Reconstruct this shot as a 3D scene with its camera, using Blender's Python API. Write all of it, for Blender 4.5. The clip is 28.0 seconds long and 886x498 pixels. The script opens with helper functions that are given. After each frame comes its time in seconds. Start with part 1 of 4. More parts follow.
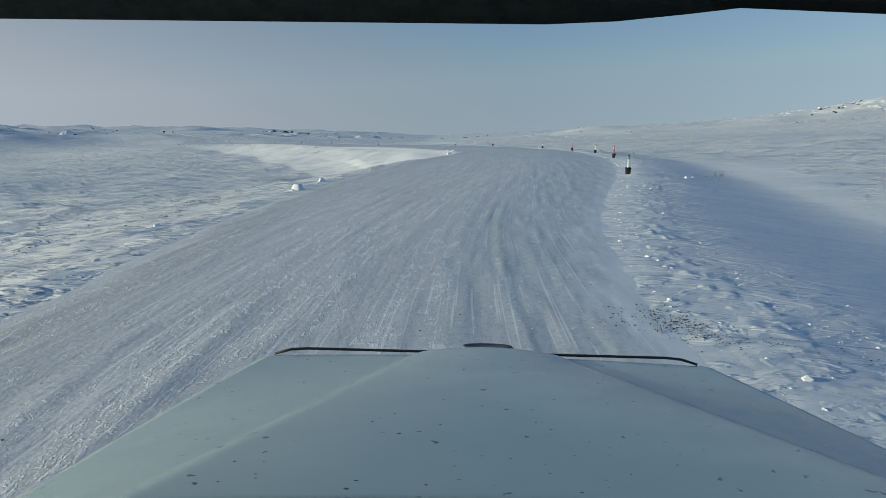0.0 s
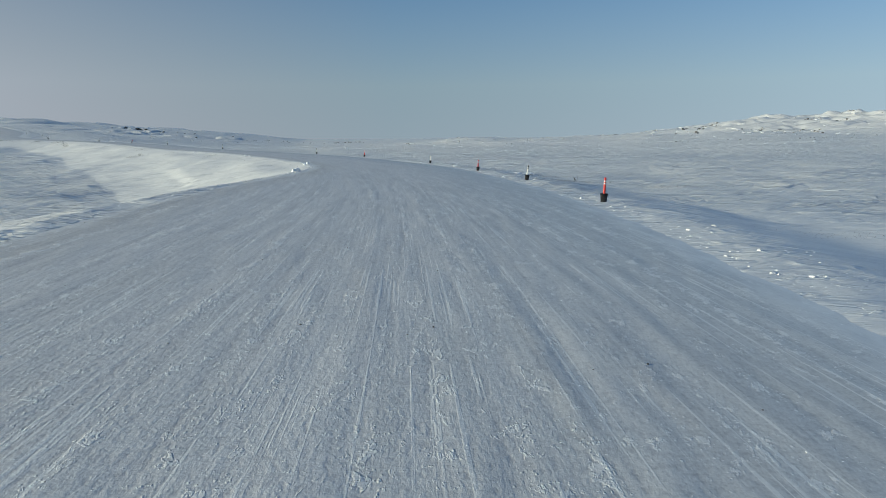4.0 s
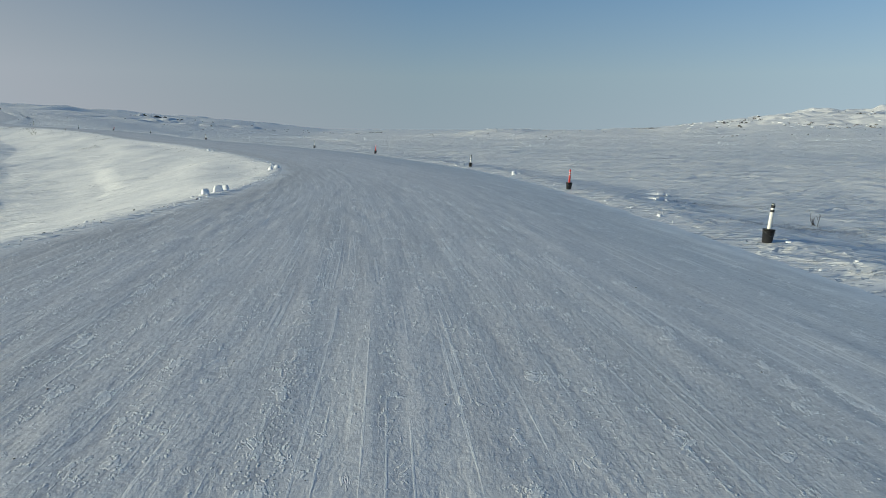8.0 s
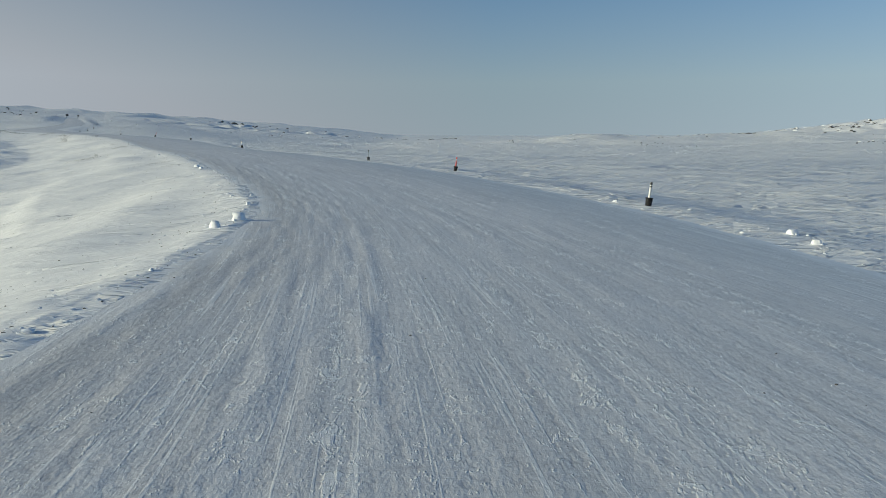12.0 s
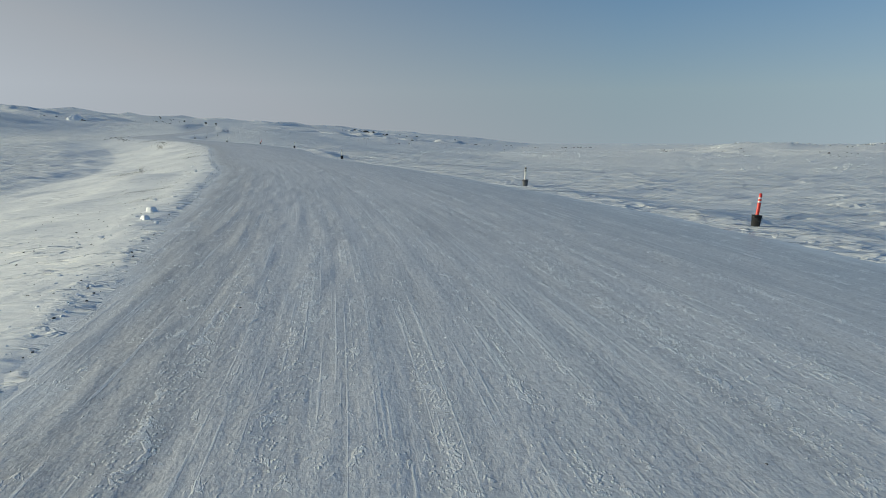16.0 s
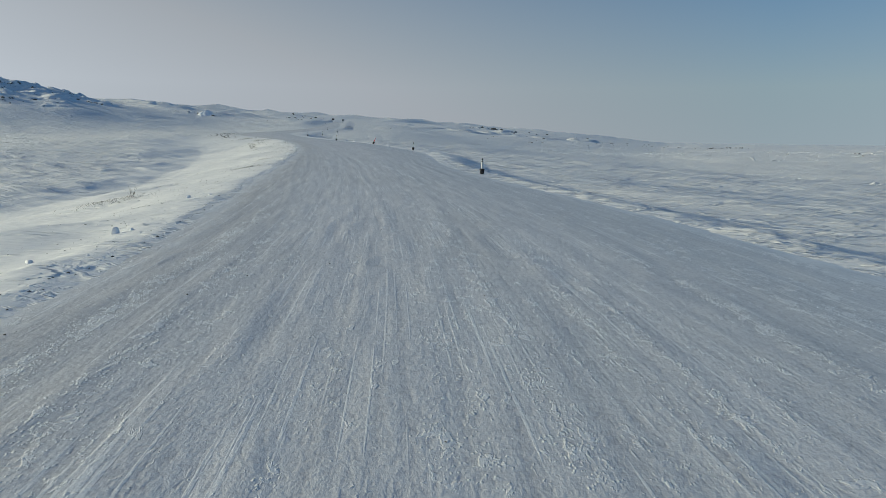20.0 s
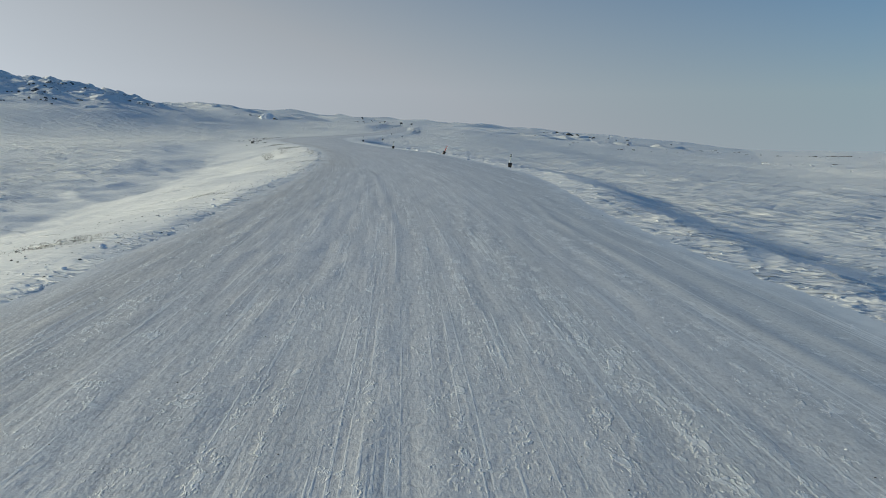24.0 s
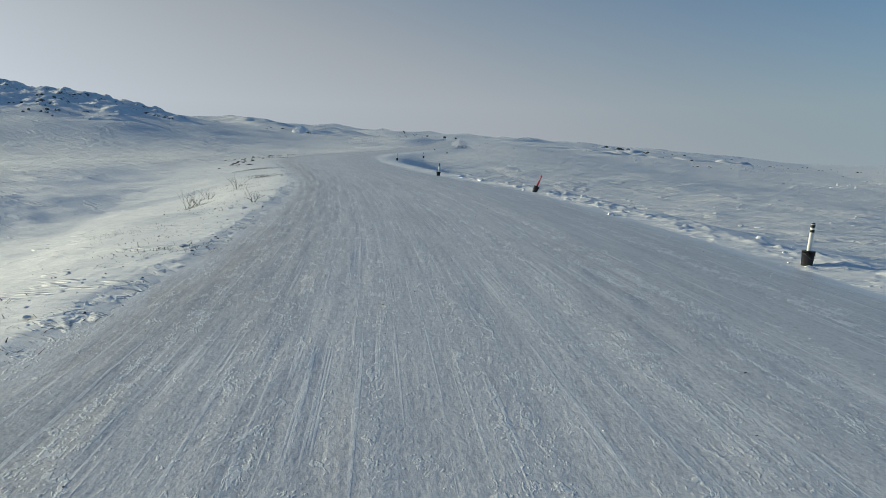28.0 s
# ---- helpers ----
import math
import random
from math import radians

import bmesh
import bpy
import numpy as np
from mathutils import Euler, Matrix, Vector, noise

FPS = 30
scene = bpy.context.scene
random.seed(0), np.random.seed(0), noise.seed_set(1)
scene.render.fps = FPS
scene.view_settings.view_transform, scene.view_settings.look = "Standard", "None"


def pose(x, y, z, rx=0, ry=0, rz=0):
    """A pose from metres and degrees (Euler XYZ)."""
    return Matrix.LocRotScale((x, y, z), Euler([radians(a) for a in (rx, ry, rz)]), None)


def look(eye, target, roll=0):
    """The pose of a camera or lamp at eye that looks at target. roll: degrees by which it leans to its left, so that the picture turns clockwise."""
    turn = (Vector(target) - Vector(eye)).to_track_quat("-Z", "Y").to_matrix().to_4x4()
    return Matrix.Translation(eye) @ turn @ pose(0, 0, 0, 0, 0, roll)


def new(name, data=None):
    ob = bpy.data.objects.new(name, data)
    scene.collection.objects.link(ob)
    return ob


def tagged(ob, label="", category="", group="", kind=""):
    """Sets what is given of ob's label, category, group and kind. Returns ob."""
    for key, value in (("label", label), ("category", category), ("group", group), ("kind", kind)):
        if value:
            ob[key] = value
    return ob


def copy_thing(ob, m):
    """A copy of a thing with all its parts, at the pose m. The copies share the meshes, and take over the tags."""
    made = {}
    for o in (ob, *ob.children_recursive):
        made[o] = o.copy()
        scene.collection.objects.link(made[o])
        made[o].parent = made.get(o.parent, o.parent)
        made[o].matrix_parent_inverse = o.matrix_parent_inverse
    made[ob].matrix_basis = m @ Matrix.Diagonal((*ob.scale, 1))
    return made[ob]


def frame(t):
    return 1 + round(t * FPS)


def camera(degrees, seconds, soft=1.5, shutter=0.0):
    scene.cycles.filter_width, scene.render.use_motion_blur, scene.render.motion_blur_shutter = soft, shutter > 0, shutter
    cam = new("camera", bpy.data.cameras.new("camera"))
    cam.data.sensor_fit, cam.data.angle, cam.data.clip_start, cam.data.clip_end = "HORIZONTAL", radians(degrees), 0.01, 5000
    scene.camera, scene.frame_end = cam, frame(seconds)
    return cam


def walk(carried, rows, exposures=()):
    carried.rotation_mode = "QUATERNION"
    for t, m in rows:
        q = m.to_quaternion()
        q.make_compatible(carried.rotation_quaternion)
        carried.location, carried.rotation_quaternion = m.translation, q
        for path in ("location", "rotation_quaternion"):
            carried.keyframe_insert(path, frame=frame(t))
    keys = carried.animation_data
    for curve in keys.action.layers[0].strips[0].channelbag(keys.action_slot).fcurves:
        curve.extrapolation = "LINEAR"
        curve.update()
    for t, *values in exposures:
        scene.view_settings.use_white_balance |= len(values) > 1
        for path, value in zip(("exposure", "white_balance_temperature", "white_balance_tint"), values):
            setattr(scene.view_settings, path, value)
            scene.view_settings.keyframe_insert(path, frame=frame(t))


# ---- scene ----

# ---------------------------------------------------------------- camera
cam = camera(64.83, 28.0, soft=0.6)
# seconds, x, y, z, yaw to the left, pitch up, lean
WAY = [
    (0, 0.000, 0.000, 2.378, 0.006, -9.398, -2.808),
    (0.5, -0.010, 3.737, 2.360, -1.863, -9.351, -2.010),
    (1, 0.098, 7.456, 2.341, -3.915, -9.195, -1.085),
    (1.5, 0.296, 11.129, 2.327, -6.037, -9.053, -0.313),
    (2, 0.565, 14.738, 2.332, -7.971, -9.041, 0.449),
    (2.5, 0.980, 18.352, 2.358, -9.698, -8.931, -0.220),
    (3, 1.425, 22.002, 2.389, -10.462, -9.122, -0.440),
    (3.5, 1.912, 25.634, 2.408, -10.631, -9.154, -0.541),
    (5.5, 3.970, 40.431, 2.492, -10.603, -9.256, 0.018),
    (6, 4.411, 44.044, 2.461, -10.303, -9.422, 0.360),
    (6.5, 4.842, 47.616, 2.426, -9.900, -9.291, 0.236),
    (7, 5.238, 51.117, 2.390, -9.637, -9.505, 0.447),
    (7.5, 5.580, 54.524, 2.354, -9.241, -9.651, 0.144),
    (8, 5.909, 57.838, 2.318, -8.900, -9.848, 0.153),
    (8.5, 6.206, 61.150, 2.286, -8.504, -9.991, 0.409),
    (9, 6.461, 64.410, 2.248, -8.143, -10.133, 0.590),
    (9.5, 6.652, 67.667, 2.200, -7.763, -10.123, 0.846),
    (10, 6.848, 71.026, 2.149, -7.130, -10.177, 0.714),
    (10.5, 6.999, 74.464, 2.113, -6.287, -10.053, 0.792),
    (11, 7.082, 77.998, 2.103, -5.233, -9.870, 0.706),
    (11.5, 7.105, 81.627, 2.107, -4.145, -9.572, 0.488),
    (12, 7.071, 85.324, 2.110, -2.911, -9.369, -0.003),
    (12.5, 6.999, 88.966, 2.104, -1.656, -9.407, -0.142),
    (14.5, 5.828, 102.609, 1.891, 3.045, -9.678, 0.738),
    (15, 5.349, 106.066, 1.890, 4.346, -9.387, 0.255),
    (15.5, 4.770, 109.530, 1.906, 5.822, -9.051, 0.414),
    (16, 4.076, 113.023, 1.942, 7.458, -8.709, 0.088),
    (16.5, 3.262, 116.546, 1.996, 8.969, -8.226, 0.183),
    (17, 2.356, 120.055, 2.050, 10.580, -8.165, 0.127),
    (17.5, 1.335, 123.525, 2.102, 12.190, -8.232, 0.598),
    (18, 0.232, 126.969, 2.162, 13.684, -8.308, 1.080),
    (18.5, -0.922, 130.406, 2.220, 14.947, -8.389, 1.802),
    (19, -2.115, 133.900, 2.260, 15.886, -8.407, 1.703),
    (19.5, -3.365, 137.420, 2.295, 16.662, -8.731, 1.387),
    (20, -4.670, 140.983, 2.330, 17.578, -8.965, 0.616),
    (20.5, -6.060, 144.585, 2.382, 18.532, -8.930, 0.410),
    (21, -7.527, 148.235, 2.450, 19.539, -8.513, 0.260),
    (21.5, -9.068, 151.921, 2.520, 20.300, -7.992, 0.093),
    (23.5, -15.961, 167.449, 2.549, 22.662, -8.824, 0.393),
    (24, -17.740, 171.118, 2.617, 23.183, -8.628, 0.926),
    (24.5, -19.558, 174.760, 2.682, 23.671, -8.361, 0.769),
    (25, -21.398, 178.402, 2.746, 24.127, -8.003, 0.982),
    (25.5, -23.267, 182.072, 2.808, 24.553, -7.992, 0.519),
    (26, -25.179, 185.779, 2.873, 24.929, -8.108, 0.349),
    (26.5, -27.151, 189.501, 2.947, 25.386, -8.253, 0.361),
    (27, -29.155, 193.215, 3.042, 25.833, -7.982, 0.400),
    (27.5, -31.179, 196.900, 3.157, 26.296, -7.553, 0.653),
    (28, -33.211, 200.548, 3.280, 26.627, -7.536, 0.902),
]


def carried_pose(x, y, z, yaw, pitch, lean):
    """Yaw, then pitch, then a lean about the line of sight."""
    turn = Euler((radians(90 + pitch), 0, radians(yaw))).to_matrix().to_4x4()
    return Matrix.Translation((x, y, z)) @ turn @ Matrix.Rotation(radians(lean), 4, "Z")


EXPOSURE = -0.02
walk(cam, [(t, carried_pose(*p)) for t, *p in WAY], [(0.0, EXPOSURE, 4780, -6), (8.0, EXPOSURE, 4890, -6), (17.0, EXPOSURE, 4970, -6), (28.0, EXPOSURE, 4970, -6)])

# ---------------------------------------------------------------- light
SUN_HEIGHT = 14.0      # degrees over the horizon
SUN_SIDE = 86.0        # shadows fall this far clockwise from +y

world = bpy.data.worlds.new("sky")
scene.world = world
world.use_nodes = True
wn = world.node_tree
sky = wn.nodes.new("ShaderNodeTexSky")
sky.sky_type = "NISHITA"
sky.sun_disc = False
sky.sun_elevation = radians(SUN_HEIGHT)
sky.sun_rotation = radians(SUN_SIDE + 180)
sky.air_density, sky.dust_density, sky.ozone_density = 1.0, 0.5, 3.0
# the last degrees over the horizon keep the colour above them
where = wn.nodes.new("ShaderNodeTexCoord")
split = wn.nodes.new("ShaderNodeSeparateXYZ")
wn.links.new(where.outputs["Generated"], split.inputs[0])
lift = wn.nodes.new("ShaderNodeMath")
lift.operation = "MAXIMUM"
lift.inputs[1].default_value = 0.07
wn.links.new(split.outputs[2], lift.inputs[0])
raised = wn.nodes.new("ShaderNodeCombineXYZ")
wn.links.new(split.outputs[0], raised.inputs[0])
wn.links.new(split.outputs[1], raised.inputs[1])
wn.links.new(lift.outputs[0], raised.inputs[2])
wn.links.new(raised.outputs[0], sky.inputs[0])
# thin ice haze: low in the sky the colour greys out
grey = wn.nodes.new("ShaderNodeRGBToBW")
wn.links.new(sky.outputs[0], grey.inputs[0])
tint = wn.nodes.new("ShaderNodeMix")
tint.data_type, tint.blend_type = "RGBA", "MULTIPLY"
tint.inputs[0].default_value, tint.inputs[7].default_value = 1.0, (1.43, 1.19, 1.08, 1)
wn.links.new(grey.outputs[0], tint.inputs[6])
low = wn.nodes.new("ShaderNodeMapRange")
low.inputs["From Min"].default_value, low.inputs["From Max"].default_value = 0.0, 0.40
low.inputs["To Min"].default_value, low.inputs["To Max"].default_value = 0.80, 0.0
wn.links.new(split.outputs[2], low.inputs[0])
hazy = wn.nodes.new("ShaderNodeMix")
hazy.data_type = "RGBA"
# and more so towards the sun's side
side = wn.nodes.new("ShaderNodeMath")
side.operation, side.use_clamp = "MULTIPLY_ADD", True
side.inputs[1].default_value = -0.85
sunward = wn.nodes.new("ShaderNodeMath")
sunward.operation = "MINIMUM"
sunward.inputs[1].default_value = 0.12
wn.links.new(split.outputs[0], sunward.inputs[0])
wn.links.new(sunward.outputs[0], side.inputs[0])
wn.links.new(low.outputs[0], side.inputs[2])
wn.links.new(side.outputs[0], hazy.inputs[0])
wn.links.new(sky.outputs[0], hazy.inputs[6])
wn.links.new(tint.outputs[2], hazy.inputs[7])
wn.links.new(hazy.outputs[2], wn.nodes["Background"].inputs[0])
# the haze is brightest some ten degrees up and thins towards the zenith
glow = wn.nodes.new("ShaderNodeFloatCurve")
for at, value in ((0.07, 0.086), (0.17, 0.093), (0.40, 0.094)):
    glow.mapping.curves[0].points.new(at, value)
glow.mapping.curves[0].points[0].location = (0.0, 0.086)
glow.mapping.curves[0].points[-1].location = (1.0, 0.080)
glow.mapping.update()
wn.links.new(split.outputs[2], glow.inputs["Value"])
# the wide pale aureole that ice haze spreads round the sun
a, e = radians(SUN_SIDE + 180), radians(SUN_HEIGHT)
near_sun = wn.nodes.new("ShaderNodeVectorMath")
near_sun.operation = "DOT_PRODUCT"
near_sun.inputs[1].default_value = (math.sin(a) * math.cos(e), math.cos(a) * math.cos(e), math.sin(e))
wn.links.new(where.outputs["Generated"], near_sun.inputs[0])
aureole = wn.nodes.new("ShaderNodeMapRange")
aureole.inputs["From Min"].default_value, aureole.inputs["From Max"].default_value = 0.2, 1.0
aureole.interpolation_type = "SMOOTHSTEP"
wn.links.new(near_sun.outputs["Value"], aureole.inputs[0])
high = wn.nodes.new("ShaderNodeMapRange")
high.inputs["From Min"].default_value, high.inputs["From Max"].default_value = 0.0, 0.40
high.inputs["To Min"].default_value, high.inputs["To Max"].default_value = -0.022, 0.004
wn.links.new(split.outputs[2], high.inputs[0])
full = wn.nodes.new("ShaderNodeMath")
full.operation = "MULTIPLY_ADD"
wn.links.new(aureole.outputs[0], full.inputs[0])
wn.links.new(high.outputs[0], full.inputs[1])
wn.links.new(glow.outputs[0], full.inputs[2])
wn.links.new(full.outputs[0], wn.nodes["Background"].inputs[1])

lamp = bpy.data.lights.new("sun", "SUN")
lamp.energy, lamp.angle, lamp.color = 5.0, radians(0.6), (1.0, 0.74, 0.43)
sun = new("sun", lamp)
a, e = radians(SUN_SIDE), radians(SUN_HEIGHT)
sun.matrix_world = look((0, 0, 0), (math.sin(a) * math.cos(e), math.cos(a) * math.cos(e), -math.sin(e)))

# ---------------------------------------------------------------- materials
def material(name, rough=0.6, metal=0.0):
    m = bpy.data.materials.new(name)
    m.use_nodes = True
    b = m.node_tree.nodes["Principled BSDF"]
    b.inputs["Roughness"].default_value, b.inputs["Metallic"].default_value = rough, metal
    return m, m.node_tree, b


def coords(nt, space, scale):
    tc = nt.nodes.new("ShaderNodeTexCoord")
    mp = nt.nodes.new("ShaderNodeMapping")
    mp.inputs["Scale"].default_value = scale
    nt.links.new(tc.outputs[space], mp.inputs[0])
    return mp.outputs[0]


def noise_of(nt, vector, scale, detail=4.0, rough=0.55, twist=0.0):
    n = nt.nodes.new("ShaderNodeTexNoise")
    n.inputs["Scale"].default_value, n.inputs["Detail"].default_value = scale, detail
    n.inputs["Roughness"].default_value, n.inputs["Distortion"].default_value = rough, twist
    nt.links.new(vector, n.inputs["Vector"])
    return n.outputs["Fac"]


def ramp(nt, fac, stops):
    r = nt.nodes.new("ShaderNodeValToRGB")
    while len(r.color_ramp.elements) < len(stops):
        r.color_ramp.elements.new(0.5)
    for el, (at, c) in zip(r.color_ramp.elements, stops):
        el.position, el.color = at, (*c, 1) if len(c) == 3 else c
    nt.links.new(fac, r.inputs[0])
    return r.outputs[0]


def mixed(nt, fac, a, b, how="MIX"):
    m = nt.nodes.new("ShaderNodeMix")
    m.data_type, m.blend_type = "RGBA", how
    for sock, v in ((m.inputs[0], fac), (m.inputs[6], a), (m.inputs[7], b)):
        if hasattr(v, "links"):
            nt.links.new(v, sock)
        else:
            sock.default_value = v if not isinstance(v, tuple) else (*v, 1)
    return m.outputs[2]


def maths(nt, how, a, b=0.0):
    m = nt.nodes.new("ShaderNodeMath")
    m.operation = how
    for sock, v in zip(m.inputs, (a, b)):
        if hasattr(v, "links"):
            nt.links.new(v, sock)
        else:
            sock.default_value = v
    return m.outputs[0]


def bumped(nt, bsdf, *heights):
    """heights: (value, metres, strength), coarse to fine."""
    last = None
    for value, far, strength in heights:
        b = nt.nodes.new("ShaderNodeBump")
        b.inputs["Strength"].default_value, b.inputs["Distance"].default_value = strength, far
        nt.links.new(value, b.inputs["Height"])
        if last:
            nt.links.new(last, b.inputs["Normal"])
        last = b.outputs[0]
    nt.links.new(last, bsdf.inputs["Normal"])


def plain(name, colour, rough=0.5, metal=0.0, grain=0.12, size=30.0, relief=0.0):
    m, nt, b = material(name, rough, metal)
    v = coords(nt, "Object", (1, 1, 1))
    n = noise_of(nt, v, size)
    dark = tuple(c * (1 - grain * 2) for c in colour)
    nt.links.new(ramp(nt, n, [(0.3, dark), (0.65, colour)]), b.inputs["Base Color"])
    if relief:
        bumped(nt, b, (n, relief, 0.5))
    return m


def snow_field():
    """Wind-packed snow of the open ground: hard plates and ridges along the wind, crust, a few bare specks. Edge: how smooth it lies, and how free of wind cuts."""
    m, nt, b = material("wind_packed_snow", 0.6)
    v = coords(nt, "Object", (1, 1, 1))
    wind = coords(nt, "Object", (0.42, 1.0, 1.0))
    gale = coords(nt, "Object", (0.20, 1.0, 1.0))
    broad = noise_of(nt, v, 0.05, 3.0)
    swells = noise_of(nt, coords(nt, "Object", (0.6, 1.0, 1.0)), 0.022, 4.0, 0.6, 0.4)
    fine = noise_of(nt, wind, 7.5, 3.0, 0.6, 0.2)
    grain = noise_of(nt, v, 38.0, 3.0, 0.65)

    def stepped(vector, size, lo, hi, twist=0.5, detail=4.0):
        """Plates of hard snow with a broken edge."""
        return ramp(nt, noise_of(nt, vector, size, detail, 0.58, twist), [(lo, (0, 0, 0)), (hi, (1, 1, 1))])

    far_plates = stepped(wind, 0.16, 0.50, 0.60)
    plates = stepped(wind, 0.55, 0.52, 0.60)
    chips = stepped(wind, 1.9, 0.55, 0.63)
    crumbs = stepped(wind, 6.0, 0.58, 0.66, 0.2, 3.0)
    cuts = stepped(gale, 0.8, 0.595, 0.62, 0.3)
    ribs = stepped(coords(nt, "Object", (0.35, 1.0, 1.0)), 2.6, 0.57, 0.63, 0.4)
    tone = ramp(nt, broad, [(0.3, (0.79, 0.795, 0.805)), (0.7, (0.85, 0.85, 0.845))])
    crust = ramp(nt, fine, [(0.30, (0.84, 0.845, 0.86)), (0.55, (1, 1, 1))])
    base = mixed(nt, 0.8, tone, crust, "MULTIPLY")
    fresh = maths(nt, "ADD", maths(nt, "MULTIPLY", plates, 0.4), maths(nt, "ADD", maths(nt, "MULTIPLY", chips, 0.3), maths(nt, "MULTIPLY", ribs, 0.3)))
    base = mixed(nt, fresh, base, (0.88, 0.88, 0.87))
    bare = maths(nt, "ADD", noise_of(nt, wind, 1.6, 4.0, 0.6), maths(nt, "MULTIPLY", noise_of(nt, v, 0.11, 2.0), 0.35))
    base = mixed(nt, ramp(nt, bare, [(0.885, (0, 0, 0)), (0.93, (0.6, 0.6, 0.6))]), base, (0.20, 0.17, 0.13))
    nt.links.new(base, b.inputs["Base Color"])

    calm = nt.nodes.new("ShaderNodeUVMap")
    calm.uv_map = "Edge"
    sep = nt.nodes.new("ShaderNodeSeparateXYZ")
    nt.links.new(calm.outputs[0], sep.inputs[0])
    lively = maths(nt, "SUBTRACT", 1.0, sep.outputs[0])
    trodden = maths(nt, "SUBTRACT", 1.0, sep.outputs[1])
    last = None
    for value, far, strength in ((swells, 9.0, 0.45), (far_plates, 0.27, 0.75), (plates, 0.13, 0.8), (chips, 0.065, 0.9), (cuts, 0.06, 0.9), (ribs, 0.055, 0.9), (fine, 0.030, 0.7), (crumbs, 0.022, 0.9), (grain, 0.010, 0.7)):
        bump = nt.nodes.new("ShaderNodeBump")
        bump.inputs["Distance"].default_value = far
        share = trodden if value in (cuts, grain) else lively
        nt.links.new(maths(nt, "MULTIPLY", share, strength), bump.inputs["Strength"])
        nt.links.new(value, bump.inputs["Height"])
        if last:
            nt.links.new(last, bump.inputs["Normal"])
        last = bump.outputs[0]
    nt.links.new(last, b.inputs["Normal"])
    return m


def snow_road():
    """Driven snow, ground to ice and grit in lengthwise streaks. UV: metres across and along; Edge: metres from the left and the right edge."""
    m, nt, b = material("driven_snow", 0.5)
    edge = nt.nodes.new("ShaderNodeUVMap")
    edge.uv_map = "Edge"
    sep = nt.nodes.new("ShaderNodeSeparateXYZ")
    nt.links.new(edge.outputs[0], sep.inputs[0])

    def lengthwise(squeeze, size, detail=2.0, rough=0.55, twist=0.0):
        return noise_of(nt, coords(nt, "UV", (1.0, squeeze, 1.0)), size, detail, rough, twist)

    def over(fac, lo, hi, top=1.0):
        return ramp(nt, fac, [(lo, (0, 0, 0)), (hi, (top, top, top))])

    patch = lengthwise(0.25, 0.35, 4.0)
    wide = lengthwise(0.02, 1.1, 4.0, 0.6)
    streak = lengthwise(0.03, 6.0, 2.0, 0.5)
    rub = lengthwise(0.28, 13.0, 4.0, 0.65, 0.3)
    crumbs = lengthwise(0.8, 12.5, 3.0, 0.62)
    lumps = lengthwise(0.35, 2.6, 3.0, 0.6)
    grain = lengthwise(0.85, 34.0, 3.0, 0.65)
    lines = lengthwise(0.008, 20.0, 1.0, 0.5)
    broken = lengthwise(0.3, 1.3, 3.0, 0.6)
    rows = lengthwise(0.012, 2.4, 2.0, 0.5)
    tone = ramp(nt, wide, [(0.34, (0.70, 0.70, 0.71)), (0.64, (0.765, 0.76, 0.765))])
    tone = mixed(nt, over(patch, 0.48, 0.70, 0.4), tone, (0.56, 0.56, 0.565))
    # grit thrown towards the left edge
    grit = maths(nt, "MULTIPLY", ramp(nt, maths(nt, "ADD", maths(nt, "MULTIPLY", sep.outputs[0], 0.24), maths(nt, "MULTIPLY", patch, 0.7)),
                                      [(0.45, (1, 1, 1)), (1.05, (0, 0, 0))]), 0.7)
    tone = mixed(nt, grit, tone, (0.62, 0.60, 0.57))
    # bare glazed ice towards the right edge
    icy = ramp(nt, maths(nt, "ADD", maths(nt, "MULTIPLY", sep.outputs[1], 0.11), maths(nt, "MULTIPLY", wide, 0.5)), [(0.38, (1, 1, 1)), (0.95, (0, 0, 0))])
    tone = mixed(nt, maths(nt, "MULTIPLY", icy, 0.75), tone, (0.53, 0.545, 0.565))
    base = mixed(nt, 0.9, tone, ramp(nt, streak, [(0.30, (0.86, 0.86, 0.87)), (0.52, (1, 1, 1))]), "MULTIPLY")
    base = mixed(nt, 0.9, base, ramp(nt, rub, [(0.34, (0.85, 0.85, 0.86)), (0.52, (1, 1, 1))]), "MULTIPLY")
    base = mixed(nt, 0.9, base, ramp(nt, crumbs, [(0.36, (0.82, 0.82, 0.835)), (0.48, (1, 1, 1))]), "MULTIPLY")
    # loose crumbs gather in rows between the wheel tracks
    gather = maths(nt, "ADD", maths(nt, "MULTIPLY", rows, 0.55), maths(nt, "MULTIPLY", lumps, 0.45))
    loose = maths(nt, "ADD", maths(nt, "MULTIPLY", gather, 0.62), maths(nt, "MULTIPLY", crumbs, 0.42))
    cells = nt.nodes.new("ShaderNodeTexVoronoi")
    cells.inputs["Scale"].default_value, cells.inputs["Randomness"].default_value = 26.0, 1.0
    nt.links.new(coords(nt, "UV", (1.0, 0.7, 1.0)), cells.inputs["Vector"])
    chip = ramp(nt, maths(nt, "ADD", cells.outputs["Distance"], maths(nt, "MULTIPLY", rub, 0.5)), [(0.48, (1, 1, 1)), (0.62, (0, 0, 0))])
    white = maths(nt, "MULTIPLY", over(loose, 0.545, 0.60, 0.8), chip)
    base = mixed(nt, white, base, (0.86, 0.865, 0.875))
